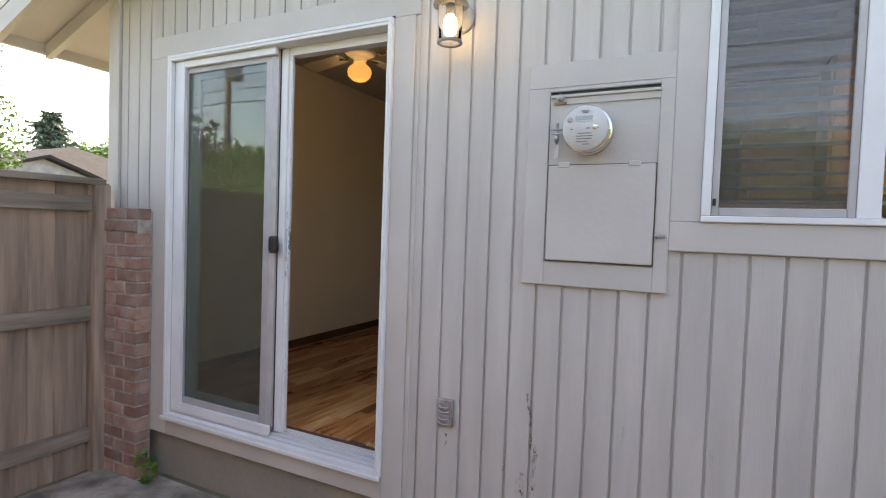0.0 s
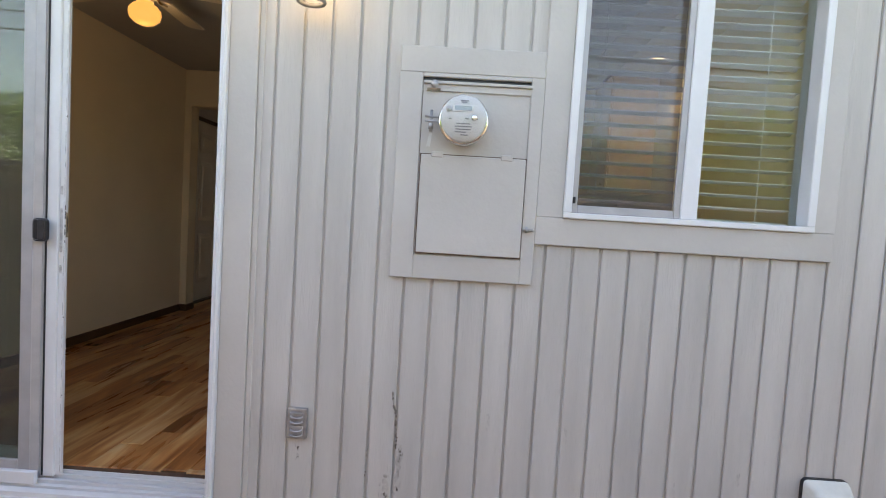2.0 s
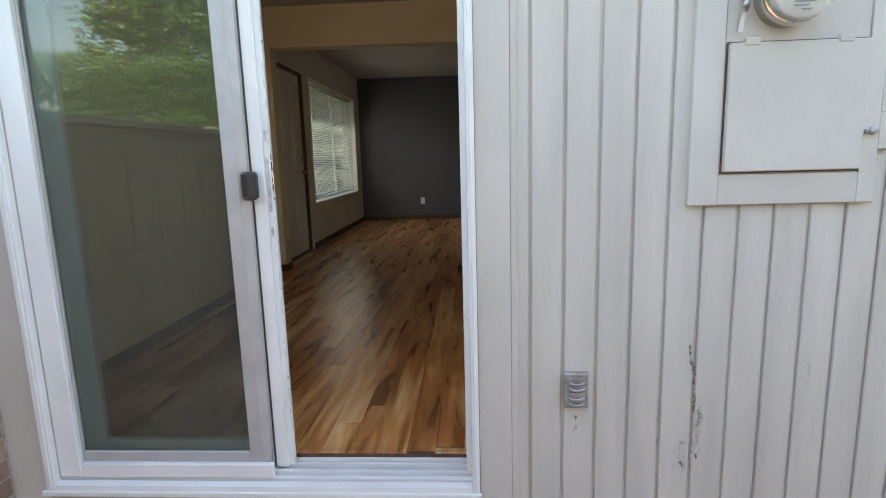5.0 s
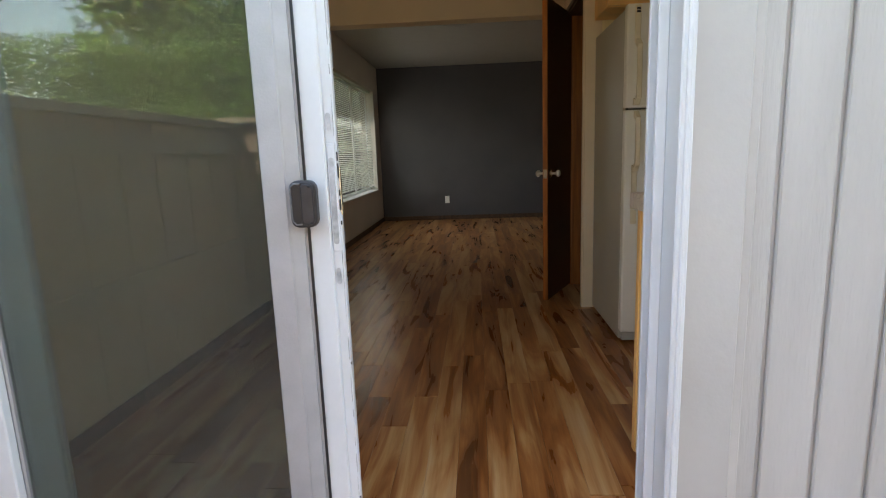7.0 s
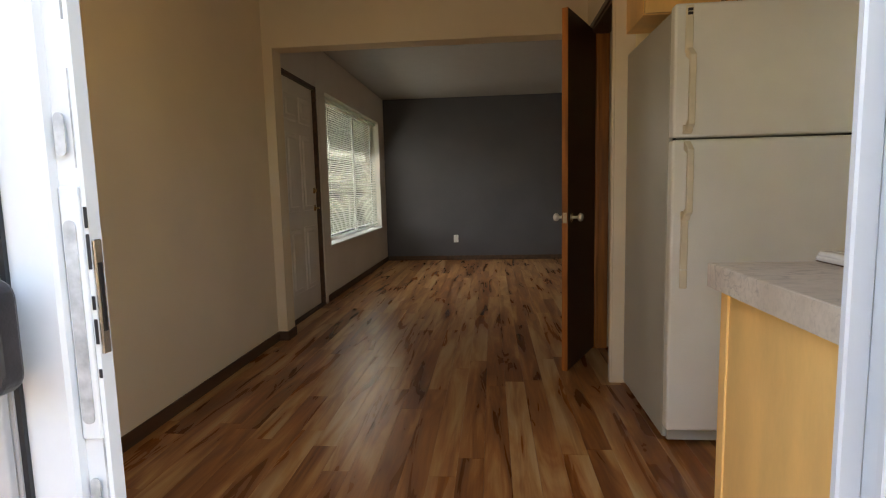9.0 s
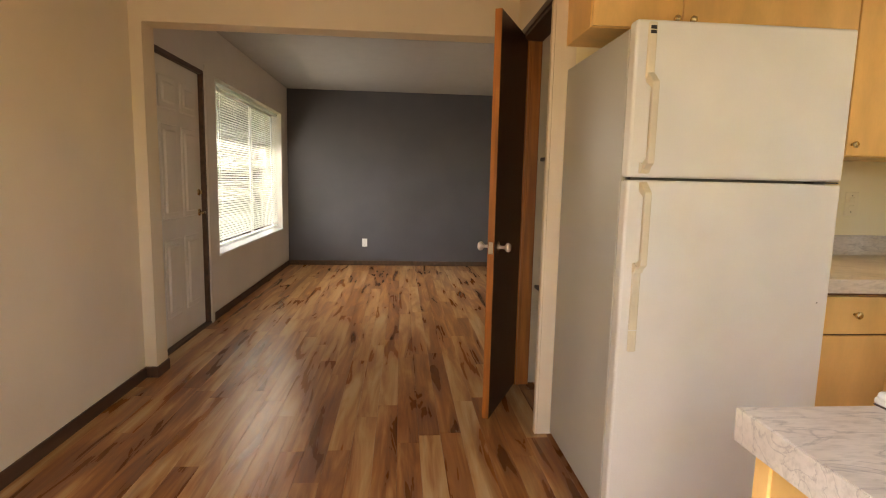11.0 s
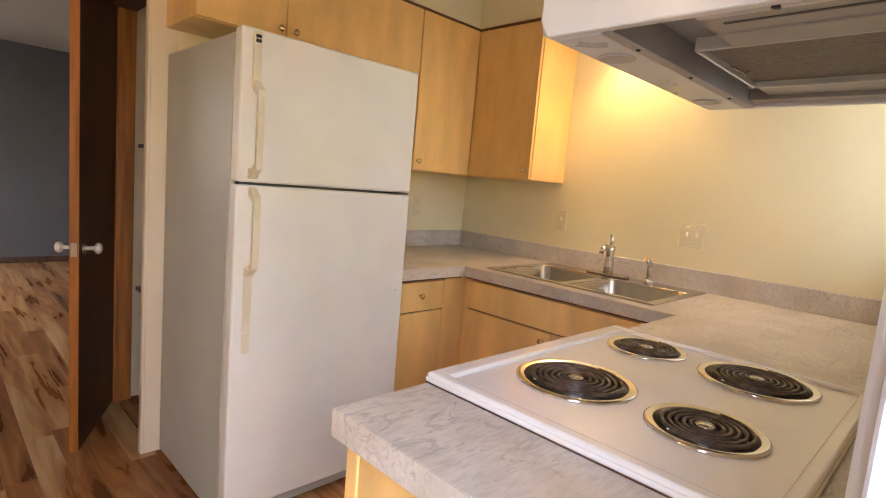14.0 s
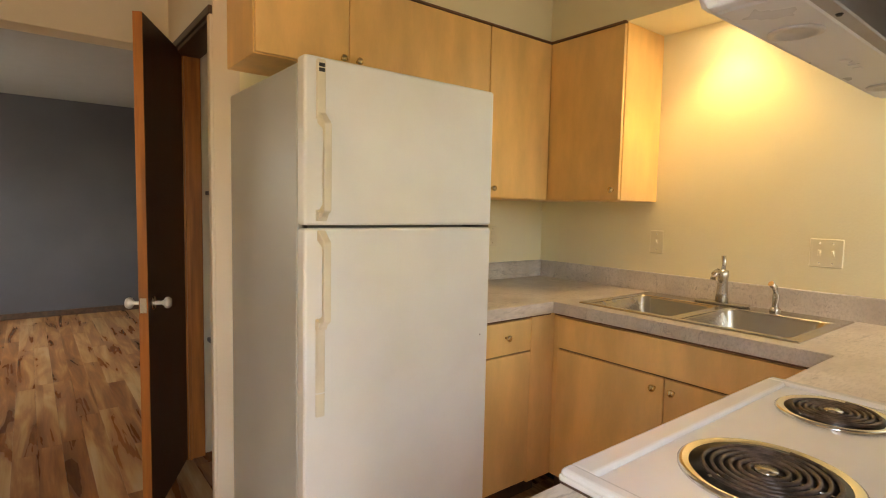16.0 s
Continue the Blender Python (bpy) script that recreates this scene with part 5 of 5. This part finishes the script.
part("apron", box(BX, BX + 0.02, CYS - 0.05, BF, 0.70, TOP - 0.051), MAPLE, sk)
part("toe_kick", box(BX + 0.06, RIGHT - 0.002, CYS - 0.05, BF, 0.0, 0.10), BASE, sk)
part("false_drawer", box(BX - 0.019, BX - 0.001, 3.05, 4.02, 0.705, 0.845, 0.002), MAPLE, sk)
part("reveal", box(BX - 0.004, BX - 0.0005, 3.05, 4.02, 0.696, 0.706), GAPSHADE, sk)
for y0, y1, ky in ((3.512, 4.02, 3.548), (3.05, 3.508, 3.472)):
    dd = part("door", box(BX - 0.019, BX - 0.001, y0, y1, 0.115, 0.697, 0.002), MAPLE, sk)
    cab_knob(dd, (BX - 0.018, ky, 0.655), "x")
ec = thing("peninsula_cabinet", (-1.0, 2.6, 0), "honey maple end cabinet beside the stove", "base cabinet", "kitchen base cabinets")
part("end_panel", box(EX + 0.022, ST0 + 0.018, IN + 0.014, CYS - 0.022, 0.0, TOP - 0.051, 0.002), MAPLE, ec)
part("corner_stile", box(EX + 0.018, EX + 0.05, CYS - 0.05, CYS - 0.018, 0.0, TOP - 0.051, 0.002), MAPLE, ec)
rc = thing("corner_cabinet", (0.4, 2.6, 0), "honey maple base cabinet under the window", "base cabinet", "kitchen base cabinets")
part("body", box(ST1 - 0.018, RIGHT - 0.002, IN + 0.014, CYS - 0.052, 0.0, TOP - 0.051, 0.002), MAPLE, rc)

# sink
sink = thing("kitchen_sink", (0.63, 3.52, TOP), "double bowl stainless steel sink set in laminate", "sink")
bowls = ((3.135, 3.505), (3.545, 3.905))
B0, B1 = 0.385, 0.795
rim = box(SX0, B0, SK0, SK1, TOP, TOP + 0.007, 0.003)
box(B1, SX1, SK0, SK1, TOP, TOP + 0.007, 0.003, bm=rim)
for y0, y1 in ((SK0, bowls[0][0]), (bowls[0][1], bowls[1][0]), (bowls[1][1], SK1)):
    box(B0 - 0.003, B1 + 0.003, y0, y1, TOP + 0.0005, TOP + 0.0065, 0.002, bm=rim)
part("rim", rim, STEEL, sink)


def bowl(x0, x1, y0, y1, z1, depth, r=0.05, seg=5):
    b = bmesh.new()

    def ring(inset, z, rad):
        pts = []
        for cx, cy, a0 in ((x1 - inset - rad, y1 - inset - rad, 0), (x0 + inset + rad, y1 - inset - rad, 90), (x0 + inset + rad, y0 + inset + rad, 180), (x1 - inset - rad, y0 + inset + rad, 270)):
            for k in range(seg + 1):
                a = radians(a0 + 90 * k / seg)
                pts.append(b.verts.new((cx + rad * math.cos(a), cy + rad * math.sin(a), z)))
        return pts

    rings = [ring(-0.004, z1 + 0.001, r), ring(0.004, z1 - 0.01, r), ring(0.016, z1 - depth + 0.03, r), ring(0.045, z1 - depth, r * 0.7), ring(0.10, z1 - depth - 0.006, 0.03)]
    for lo, hi in zip(rings, rings[1:]):
        for k in range(len(lo)):
            q = (k + 1) % len(lo)
            b.faces.new((lo[k], lo[q], hi[q], hi[k]))
    b.faces.new(rings[-1])
    for f in b.faces:
        f.smooth = True
    return b


for y0, y1 in bowls:
    bw = part("bowl", bowl(B0, B1, y0, y1, TOP + 0.004, 0.165), STEEL, sink)
    part("drain", lathe([(0.045, TOP - 0.166), (0.04, TOP - 0.163), (0.03, TOP - 0.168), (0, TOP - 0.168)], (0.60, (y0 + y1) / 2, 0), "z", 20), CHROME, bw)
fc = thing("kitchen_faucet", (0.852, 3.56, TOP), "brushed nickel single-lever kitchen faucet", "faucet")
fz = TOP + 0.0075
part("base_plate", box(0.822, 0.882, 3.45, 3.67, fz, fz + 0.012, 0.006, 2), STEEL, fc)
part("body", lathe([(0.027, fz + 0.01), (0.024, fz + 0.05), (0.020, fz + 0.10), (0.024, fz + 0.13), (0.022, fz + 0.15), (0, fz + 0.155)], (0.852, 3.56, 0), "z", 20), STEEL, fc)
part("spout", tube([(0.85, 3.56, fz + 0.085), (0.832, 3.562, fz + 0.130), (0.806, 3.564, fz + 0.148), (0.782, 3.566, fz + 0.138), (0.774, 3.567, fz + 0.112)], 0.013, 12), STEEL, fc)
part("lever", tube([(0.852, 3.56, fz + 0.15), (0.856, 3.56, fz + 0.178), (0.852, 3.562, fz + 0.214)], 0.0095, 10), STEEL, fc)
sp = thing("sink_sprayer", (0.86, 3.35, TOP), "brushed nickel side sprayer on the sink deck", "sprayer")
part("collar", lathe([(0.022, fz), (0.020, fz + 0.012), (0.013, fz + 0.02), (0, fz + 0.02)], (0.86, 3.35, 0), "z", 18), STEEL, sp)
part("wand", tube([(0.86, 3.35, fz + 0.015), (0.86, 3.35, fz + 0.07), (0.855, 3.353, fz + 0.10), (0.83, 3.36, fz + 0.118)], 0.012, 12), STEEL, sp)

# stove
st = thing("stove", (-0.51, 2.69, 0), "white electric coil range set into the counter", "stove")
CT = TOP + 0.001
part("oven_body", box(ST0 + 0.022, ST1 - 0.022, SY0 + 0.022, SY1 - 0.03, 0.0, TOP - 0.002), ENAMEL, st)
tp = box(ST0, ST1, SY0, SY1, CT, CT + 0.012, 0.005, 3)
part("cooktop", tp, ENAMEL, st, "glossy white enamel cooktop")
lip = box(ST0 + 0.001, ST0 + 0.030, SY0 + 0.002, SY1 - 0.002, CT + 0.006, CT + 0.021, 0.007, 3)
box(ST1 - 0.030, ST1 - 0.001, SY0 + 0.002, SY1 - 0.002, CT + 0.006, CT + 0.021, 0.007, 3, bm=lip)
box(ST0 + 0.024, ST1 - 0.024, SY1 - 0.044, SY1 - 0.001, CT + 0.006, CT + 0.0205, 0.007, 3, bm=lip)
box(ST0 + 0.024, ST1 - 0.024, SY0 + 0.002, SY0 + 0.030, CT + 0.006, CT + 0.0205, 0.007, 3, bm=lip)
part("raised_edge", lip, ENAMEL, st)
part("counter_gap", box(ST0 - 0.0012, ST0 + 0.004, SY0 + 0.004, SY1 - 0.004, CT - 0.0006, CT + 0.0012), BASE, st, "dark seam against the worktop")
bz = CT + 0.012
for bx, by, R in ((-0.690, 2.798, 0.122), (-0.312, 2.820, 0.098), (-0.316, 2.562, 0.122), (-0.696, 2.540, 0.100)):
    bu = part("burner_pan", lathe([(R, bz + 0.0005), (R, bz + 0.0045), (R - 0.005, bz + 0.0075), (R - 0.011, bz + 0.0070), (R - 0.020, bz + 0.0035), (R * 0.6, bz + 0.0015), (0.02, bz + 0.001), (0, bz + 0.001)], (bx, by, 0), "z", 56), CHROME, st, "chrome drip pan")
    # The pan is nearly flat; this dark disc puts in the hollow's shade.
    part("pan_bowl", lathe([(R * 0.865, bz + 0.0052), (R * 0.80, bz + 0.0034), (R * 0.70, bz + 0.0028), (0, bz + 0.0026)], (bx, by, 0), "z", 40), BOWLSHADE, bu, "dark disc standing for the shadowed bowl of the drip pan")
    turns = 6 if R > 0.1 else 5
    pts = []
    rr0, rr1 = 0.019, R * 0.775
    for k in range(turns * 28 + 1):
        a = 2 * math.pi * k / 28
        rad = rr0 + (rr1 - rr0) * k / (turns * 28)
        pts.append((bx + rad * math.cos(a), by + rad * math.sin(a), bz + 0.0075))
    part("coil", tube(pts, 0.0036, 8), COIL, bu, "black spiral heating coil")
    part("coil_hub", lathe([(0.016, bz + 0.005), (0.016, bz + 0.0105), (0, bz + 0.0115)], (bx, by, 0), "z", 18), STEEL, bu)
    for k in range(3):
        a = radians(120 * k + 30)
        c, s = math.cos(a), math.sin(a)
        part("support_arm", tube([(bx + 0.015 * c, by + 0.015 * s, bz + 0.005), (bx + rr1 * c, by + rr1 * s, bz + 0.005)], 0.0025, 6), STEEL, bu)

# range hood
H0, H1, HB, HF = -0.835, -0.025, 1.583, 2.866
hood = thing("range_hood", (-0.43, 2.6, HB), "white under-cabinet range hood with grey metal underside", "range hood")
HW = mat("hood_white", (0.74, 0.75, 0.77), 0.3, vary=0.02)
part("shell", smooth(prism([(HF - 0.004, HB + 0.004), (HF + 0.004, HB + 0.03), (HF, HB + 0.085), (HF - 0.02, HB + 0.11), (IN + 0.014, HB + 0.16), (IN + 0.014, HB + 0.14), (HF - 0.05, HB + 0.08), (HF - 0.03, HB + 0.02)], "x", H0, H1)), HW, hood)
for x0, x1 in ((H0 - 0.002, H0 + 0.02), (H1 - 0.02, H1 + 0.002)):
    part("side", prism([(IN + 0.014, HB), (HF - 0.012, HB), (HF + 0.006, HB + 0.03), (HF + 0.002, HB + 0.085), (HF - 0.02, HB + 0.113), (IN + 0.014, HB + 0.163)], "x", x0, x1, 0.004), HW, hood)
part("control_strip", box(H0 + 0.02, H1 - 0.02, 2.757, HF - 0.012, HB - 0.001, HB + 0.03, 0.004), HW, hood)
part("inner_frame", box(H0 + 0.02, H1 - 0.02, 2.735, 2.757, HB - 0.002, HB + 0.06, 0.002), HOODGREY, hood)
part("inner_frame", box(H0 + 0.02, H1 - 0.02, IN + 0.014, IN + 0.06, HB - 0.002, HB + 0.06, 0.002), HOODGREY, hood)
part("inner_frame", box(H1 - 0.07, H1 - 0.02, IN + 0.06, 2.735, HB + 0.01, HB + 0.06, 0.002), HOODGREY, hood)
part("inner_pan", box(H0 + 0.02, H1 - 0.02, IN + 0.014, 2.757, HB + 0.06, HB + 0.072), HOODGREY, hood)
part("front_panel", box(-0.812, -0.606, 2.335, 2.615, HB + 0.008, HB + 0.055, 0.003), HOODGREY, hood)
part("panel_slot", box(-0.752, -0.744, 2.36, 2.585, HB + 0.0070, HB + 0.0085), BLACK, hood)
part("panel_rib", box(-0.806, -0.792, 2.34, 2.608, HB + 0.002, HB + 0.010, 0.003), RIM, hood)
part("panel_rib", box(-0.700, -0.690, 2.34, 2.612, HB + 0.005, HB + 0.010, 0.002), HOODGREY, hood)
part("panel_screw", lathe([(0.009, HB + 0.008), (0.007, HB + 0.002), (0, HB + 0.002)], (-0.80, 2.50, 0), "z", 12), BLACK, hood)
part("panel_screw", lathe([(0.004, 2.615), (0.003, 2.618), (0, 2.618)], (-0.64, 0, HB + 0.03), "y", 10), BLACK, hood)
part("rear_panel", box(-0.236, -0.078, 2.335, 2.69, HB + 0.020, HB + 0.055, 0.003), HOODGREY, hood)
fl = part("filter", box(-0.60, -0.24, 2.36, 2.68, HB + 0.024, HB + 0.032), FILTER, hood, "grey metal mesh grease filter")
for a in ((-0.604, -0.596, 2.345, 2.684), (-0.244, -0.236, 2.345, 2.694), (-0.596, -0.244, 2.680, 2.685)):
    part("filter_frame", box(*a, HB + 0.010, HB + 0.036, 0.002), RIM, fl)
part("pull_tab", tube([(-0.42, 2.678, HB + 0.022), (-0.40, 2.655, HB + 0.008), (-0.37, 2.66, HB + 0.020)], 0.003, 6), STEEL, fl)
for x in (-0.66, -0.165):
    part("lamp_ring", lathe([(0.036, HB - 0.001), (0.036, HB - 0.004), (0.027, HB - 0.005), (0.024, HB - 0.002), (0, HB - 0.002)], (x, 2.81, 0), "z", 24), RIM, hood)
for x in (-0.44, -0.40, -0.375):
    part("button", box(x - 0.010, x + 0.010, 2.80, 2.815, HB - 0.004, HB, 0.002), HW, hood)
for x, y in ((-0.70, 2.746), (-0.45, 2.746), (-0.2, 2.746)):
    part("rivet", lathe([(0.005, HB - 0.002), (0.003, HB - 0.005), (0, HB - 0.005)], (x, y, 0), "z", 10), BLACK, hood)

# recessed light
rl = thing("recessed_light", (0.81, 3.60, 2.195), "small round recessed light glowing warm in the soffit", "recessed light")
part("trim_ring", lathe([(0.075, 2.196), (0.075, 2.190), (0.055, 2.188), (0.052, 2.194), (0.055, 2.196)], (0.81, 3.60, 0), "z", 28), VINYL, rl)
ln = part("lens", lathe([(0.052, 2.1945), (0.04, 2.192), (0.0, 2.191)], (0.81, 3.60, 0), "z", 24), CANLIGHT, rl, "glowing lens")
ln.visible_shadow = False

# ---- beyond the fence ----


def leaves(name, centre, size, count, leaf, material, seed, label, category, kind="stuff", lumps=14, parent=None):
    """A mass of small separate leaves gathered in uneven clumps."""
    r = np.random.default_rng(seed)
    c = r.uniform(-1, 1, (lumps, 3))
    c /= np.maximum(1, np.linalg.norm(c, axis=1))[:, None] if kind != "stuff" else 1
    rad = r.uniform(0.22, 0.48, lumps)
    pick = r.integers(0, lumps, count)
    d = r.normal(size=(count, 3))
    d /= np.linalg.norm(d, axis=1)[:, None]
    p = c[pick] * 0.8 + d * (rad[pick] * r.uniform(0.55, 1.0, count) ** 0.5)[:, None]
    p = p * np.array(size) + np.array(centre)
    u = r.normal(size=(count, 3))
    u /= np.linalg.norm(u, axis=1)[:, None]
    w = np.cross(u, d)
    w /= np.linalg.norm(w, axis=1)[:, None] + 1e-9
    s = leaf * r.uniform(0.6, 1.3, count)[:, None]
    q = np.stack([p - u * s, p + w * s * 0.45, p + u * s, p - w * s * 0.45], 1).reshape(-1, 3)
    me = bpy.data.meshes.new(name)
    me.from_pydata(q.tolist(), [], [(4 * k, 4 * k + 1, 4 * k + 2, 4 * k + 3) for k in range(count)])
    me.materials.append(material)
    ob = new(name, me)
    if parent:
        ob.parent = parent
        ob.location = -ORIGIN[parent]
        return ob
    return tagged(ob, label, category, kind=kind)


leaves("hedge", (-1.2, -1.30, 1.50), (5.2, 0.65, 0.62), 170000, 0.024, LEAF, 3, "dense bright green leafy hedge behind the fence", "hedge", lumps=150)


def tree(x, y, h, r, count, leaf, seed, label):
    t = thing("tree", (x, y, GROUND), label, "tree", "trees beyond the fence")
    rr = random.Random(seed)
    part("trunk", tube([(x, y, GROUND - 0.1), (x + 0.05, y, GROUND + h * 0.3), (x - 0.08, y + 0.05, GROUND + h * 0.75)], h * 0.018 + 0.04, 10), BARK, t)
    for k in range(6):
        a = rr.uniform(0, 6.28)
        z = GROUND + h * rr.uniform(0.35, 0.65)
        part("limb", tube([(x, y, z), (x + r * 0.3 * math.cos(a), y + r * 0.3 * math.sin(a), z + h * 0.09), (x + r * 0.65 * math.cos(a), y + r * 0.65 * math.sin(a), z + h * 0.2)], h * 0.006 + 0.012, 7), BARK, t)
    leaves("crown", (x, y, GROUND + h * 0.66), (r, r, h * 0.40), count, leaf, LEAF, seed, "", "", "part", 26, t)


def conifer(x, y, h, r, seed, label):
    t = thing("conifer", (x, y, GROUND), label, "tree", "trees beyond the fence")
    part("trunk", tube([(x, y, GROUND - 0.1), (x, y, GROUND + h * 0.97)], 0.02 * h, 8), BARK, t)
    g = np.random.default_rng(seed)
    q, f = [], []
    for lev in range(20):
        u = lev / 19
        z = GROUND + h * (0.12 + 0.86 * u)
        reach = r * (1 - u) ** 0.9 * g.uniform(0.7, 1.15) + 0.10
        for k in range(9):
            a = g.uniform(0, 6.283)
            L = reach * g.uniform(0.55, 1.12)
            for s in range(9):
                c0 = L * (s + 0.5) / 9
                b = Vector((x + c0 * math.cos(a), y + c0 * math.sin(a), z + 0.12 * c0 - 0.10 * c0 * c0 / max(L, 0.2)))
                for j in range(5):
                    d = Vector(g.normal(size=3)) * 0.055 * r
                    d.z = -abs(d.z) * 0.8
                    e = Vector(g.normal(size=3)) * 0.022 * r
                    n0 = len(q)
                    q += [b, b + d, b + d + e]
                    f.append((n0, n0 + 1, n0 + 2))
    me = bpy.data.meshes.new("needles")
    me.from_pydata([tuple(v) for v in q], [], f)
    me.materials.append(NEEDLE)
    o = new("crown", me)
    o.parent = t
    o.location = -ORIGIN[t]


tree(-7.5, -8.0, 6.0, 2.2, 20000, 0.075, 5, "leafy green garden tree behind the fence")
tree(-26, -9.0, 5.5, 2.0, 6000, 0.09, 6, "leafy green garden tree further along")
tree(8.6, -7.0, 7.0, 2.3, 30000, 0.045, 7, "tall leafy tree behind the hedge")
tree(-12.0, 4.65, 4.9, 0.85, 15000, 0.047, 8, "broad leafy tree near the neighbouring house")
tree(-44, 25, 7.5, 3.2, 5000, 0.18, 9, "distant leafy tree past the rooftops")
tree(-38, 24.5, 7.0, 2.8, 9000, 0.12, 12, "distant leafy tree beyond the roof")
tree(-16, 17.5, 5.0, 2.2, 6000, 0.10, 10, "leafy front garden tree outside the window")
tree(-18, 24.0, 4.5, 2.2, 5000, 0.10, 11, "leafy front garden tree")
for k, (tx, ty, th) in enumerate(((10, -16, 6.0), (17, -18, 7.0), (24, -15, 6.5), (-11, -20, 6.0))):
    tree(tx, ty, th, 2.8, 7000, 0.12, 30 + k, "leafy tree in the gardens behind the fence")
conifer(-36, 18.2, 7.9, 4.3, 3, "dark green conifer in the distance")
conifer(-50, -28, 9.0, 3.0, 4, "dark conifer behind the garden")
conifer(-43, -30, 8.0, 2.8, 5, "dark conifer behind the garden")
conifer(-58, -25, 9.5, 3.2, 6, "dark conifer behind the garden")
leaves("distant_trees", (-52, -30, 4.2), (21, 3.5, 6.0), 26000, 0.34, mat("distant_leaf", (0.055, 0.085, 0.035), 0.7, vary=0.3, scale=0.5), 17, "dark row of distant leafy trees behind the gardens", "trees", lumps=110)

nb = thing("neighbour_house", (-24, 10.9, GROUND), "low neighbouring house with a grey shingle roof", "house")
PALE = mat("pale_siding", (0.62, 0.61, 0.58), 0.8, vary=0.05)
part("wall", box(-31.4, -17.5, 7.4, 14.4, GROUND - 0.05, 2.02), PALE, nb)
hip = bmesh.new()
low, high = 2.0, 3.5
eaves = [hip.verts.new(p) for p in ((-32, 6.9, low), (-17, 6.9, low), (-17, 14.9, low), (-32, 14.9, low))]
ridge = [hip.verts.new(p) for p in ((-28, 10.9, high), (-20, 10.9, high))]
for q in ((eaves[0], eaves[1], ridge[1], ridge[0]), (eaves[1], eaves[2], ridge[1]), (eaves[2], eaves[3], ridge[0], ridge[1]), (eaves[3], eaves[0], ridge[0]), tuple(reversed(eaves))):
    hip.faces.new(q)
part("roof", hip, SHINGLE, nb)
part("porch_wall", box(-17.6, -15.1, 6.6, 8.5, GROUND - 0.05, 2.13), PALE, nb)
part("gable", prism([(6.45, 2.13), (7.55, 2.50), (8.65, 2.13)], "x", -17.6, -15.05), mat("grey_gable", (0.34, 0.35, 0.38), 0.8), nb)
part("porch_roof", prism([(6.25, 2.08), (7.55, 2.53), (8.85, 2.08), (8.85, 2.15), (7.55, 2.61), (6.25, 2.15)], "x", -18.6, -14.8), SHINGLE, nb)
pn = part("window", box(-17.49, -17.46, 9.2, 10.6, 0.6, 1.6), VINYL, nb)
part("pane", box(-17.455, -17.45, 9.26, 10.54, 0.66, 1.54), LCD, pn)

pole = thing("utility_pole", (-13.6, -7.5, GROUND), "wooden utility pole with crossarm and transformer", "utility pole")
part("mast", tube([(-13.6, -7.5, GROUND - 0.2), (-13.6, -7.5, 9.0)], 0.10, 12), BARK, pole)
part("crossarm", box(-14.6, -12.6, -7.56, -7.44, 7.6, 7.75), BARK, pole)
part("transformer", lathe([(0.0, 5.4), (0.24, 5.42), (0.25, 6.2), (0.2, 6.28), (0, 6.3)], (-13.2, -7.4, 0), "z", 18), GREYFRAME, pole)
for k, (z, o) in enumerate(((7.8, -0.8), (7.8, 0.8), (5.2, 0.0), (4.8, 0.0))):
    solid("power_cable", tube([(-60, -9.5 + o, z + 0.3), (-37, -8.5 + o, z - 0.5), (-13.6, -7.5 + o, z), (6, -7.2 + o, z - 0.6), (26, -7.0 + o, z - 0.3), (50, -7 + o, z)], 0.02, 6), BLACK, "black overhead power cable", "cable", "thing")

# weeds at the foot of the pier
leaves("weeds", (-2.90, 2.12, GROUND + 0.07), (0.09, 0.07, 0.10), 150, 0.018, LEAF, 21, "small green weeds at the foot of the brick pier", "weeds", lumps=8)

lit = np.random.default_rng(5)
q, f = [], []
for k in range(220):
    px, py = (lit.uniform(-3.25, 2.5), 2.19 - abs(lit.normal(0, 0.16))) if k % 2 else (-3.26 + abs(lit.normal(0, 0.14)), lit.uniform(-0.3, 2.1))
    a, s = lit.uniform(0, 6.28), lit.uniform(0.006, 0.018)
    z = GROUND + 0.006
    c0, s0 = math.cos(a) * s, math.sin(a) * s
    q += [(px - c0, py - s0, z), (px - s0 * 0.4, py + c0 * 0.4, z + s * 0.3), (px + c0, py + s0, z + s * 0.1), (px + s0 * 0.4, py - c0 * 0.4, z)]
    f.append((4 * k, 4 * k + 1, 4 * k + 2, 4 * k + 3))
me = bpy.data.meshes.new("leaf_litter")
me.from_pydata(q, [], f)
me.materials.append(mat("dry_leaf", (0.30, 0.21, 0.12), 0.8, vary=0.3, scale=20))
tagged(new("leaf_litter", me), "dry leaf litter scattered along the patio edges", "leaf litter", kind="stuff")

# ---- floor planks ----
floor = thing("floor", (0, 0, 0), "brown and tan streaked vinyl plank floor", "floor", kind="structure")
PW, PL = 0.105, 1.22
plank_meshes = {}
rng = random.Random(11)
x = -3.225
while x < 1.2:
    y = IN - 0.005 - rng.uniform(0, PL)
    while y < END:
        a, b = max(y, IN + 0.003), min(y + PL, END)
        x1 = min(x + PW, 1.2)
        if b - a > 0.03 and not (x > 0.4 and a < 5.4) and not (x > -0.9 and b < 3.0):
            key = (round(b - a, 2), round(x1 - x, 3))
            if key not in plank_meshes:
                plank_meshes[key] = mesh_of("plank", box(0.0003, key[1] - 0.0003, 0.0003, key[0] - 0.0003, -0.006, 0.0, 0.0007), PLANK)
            o = new("plank", plank_meshes[key])
            o.parent = floor
            o.location = (x, a, 0)
        y += PL
    x += PW
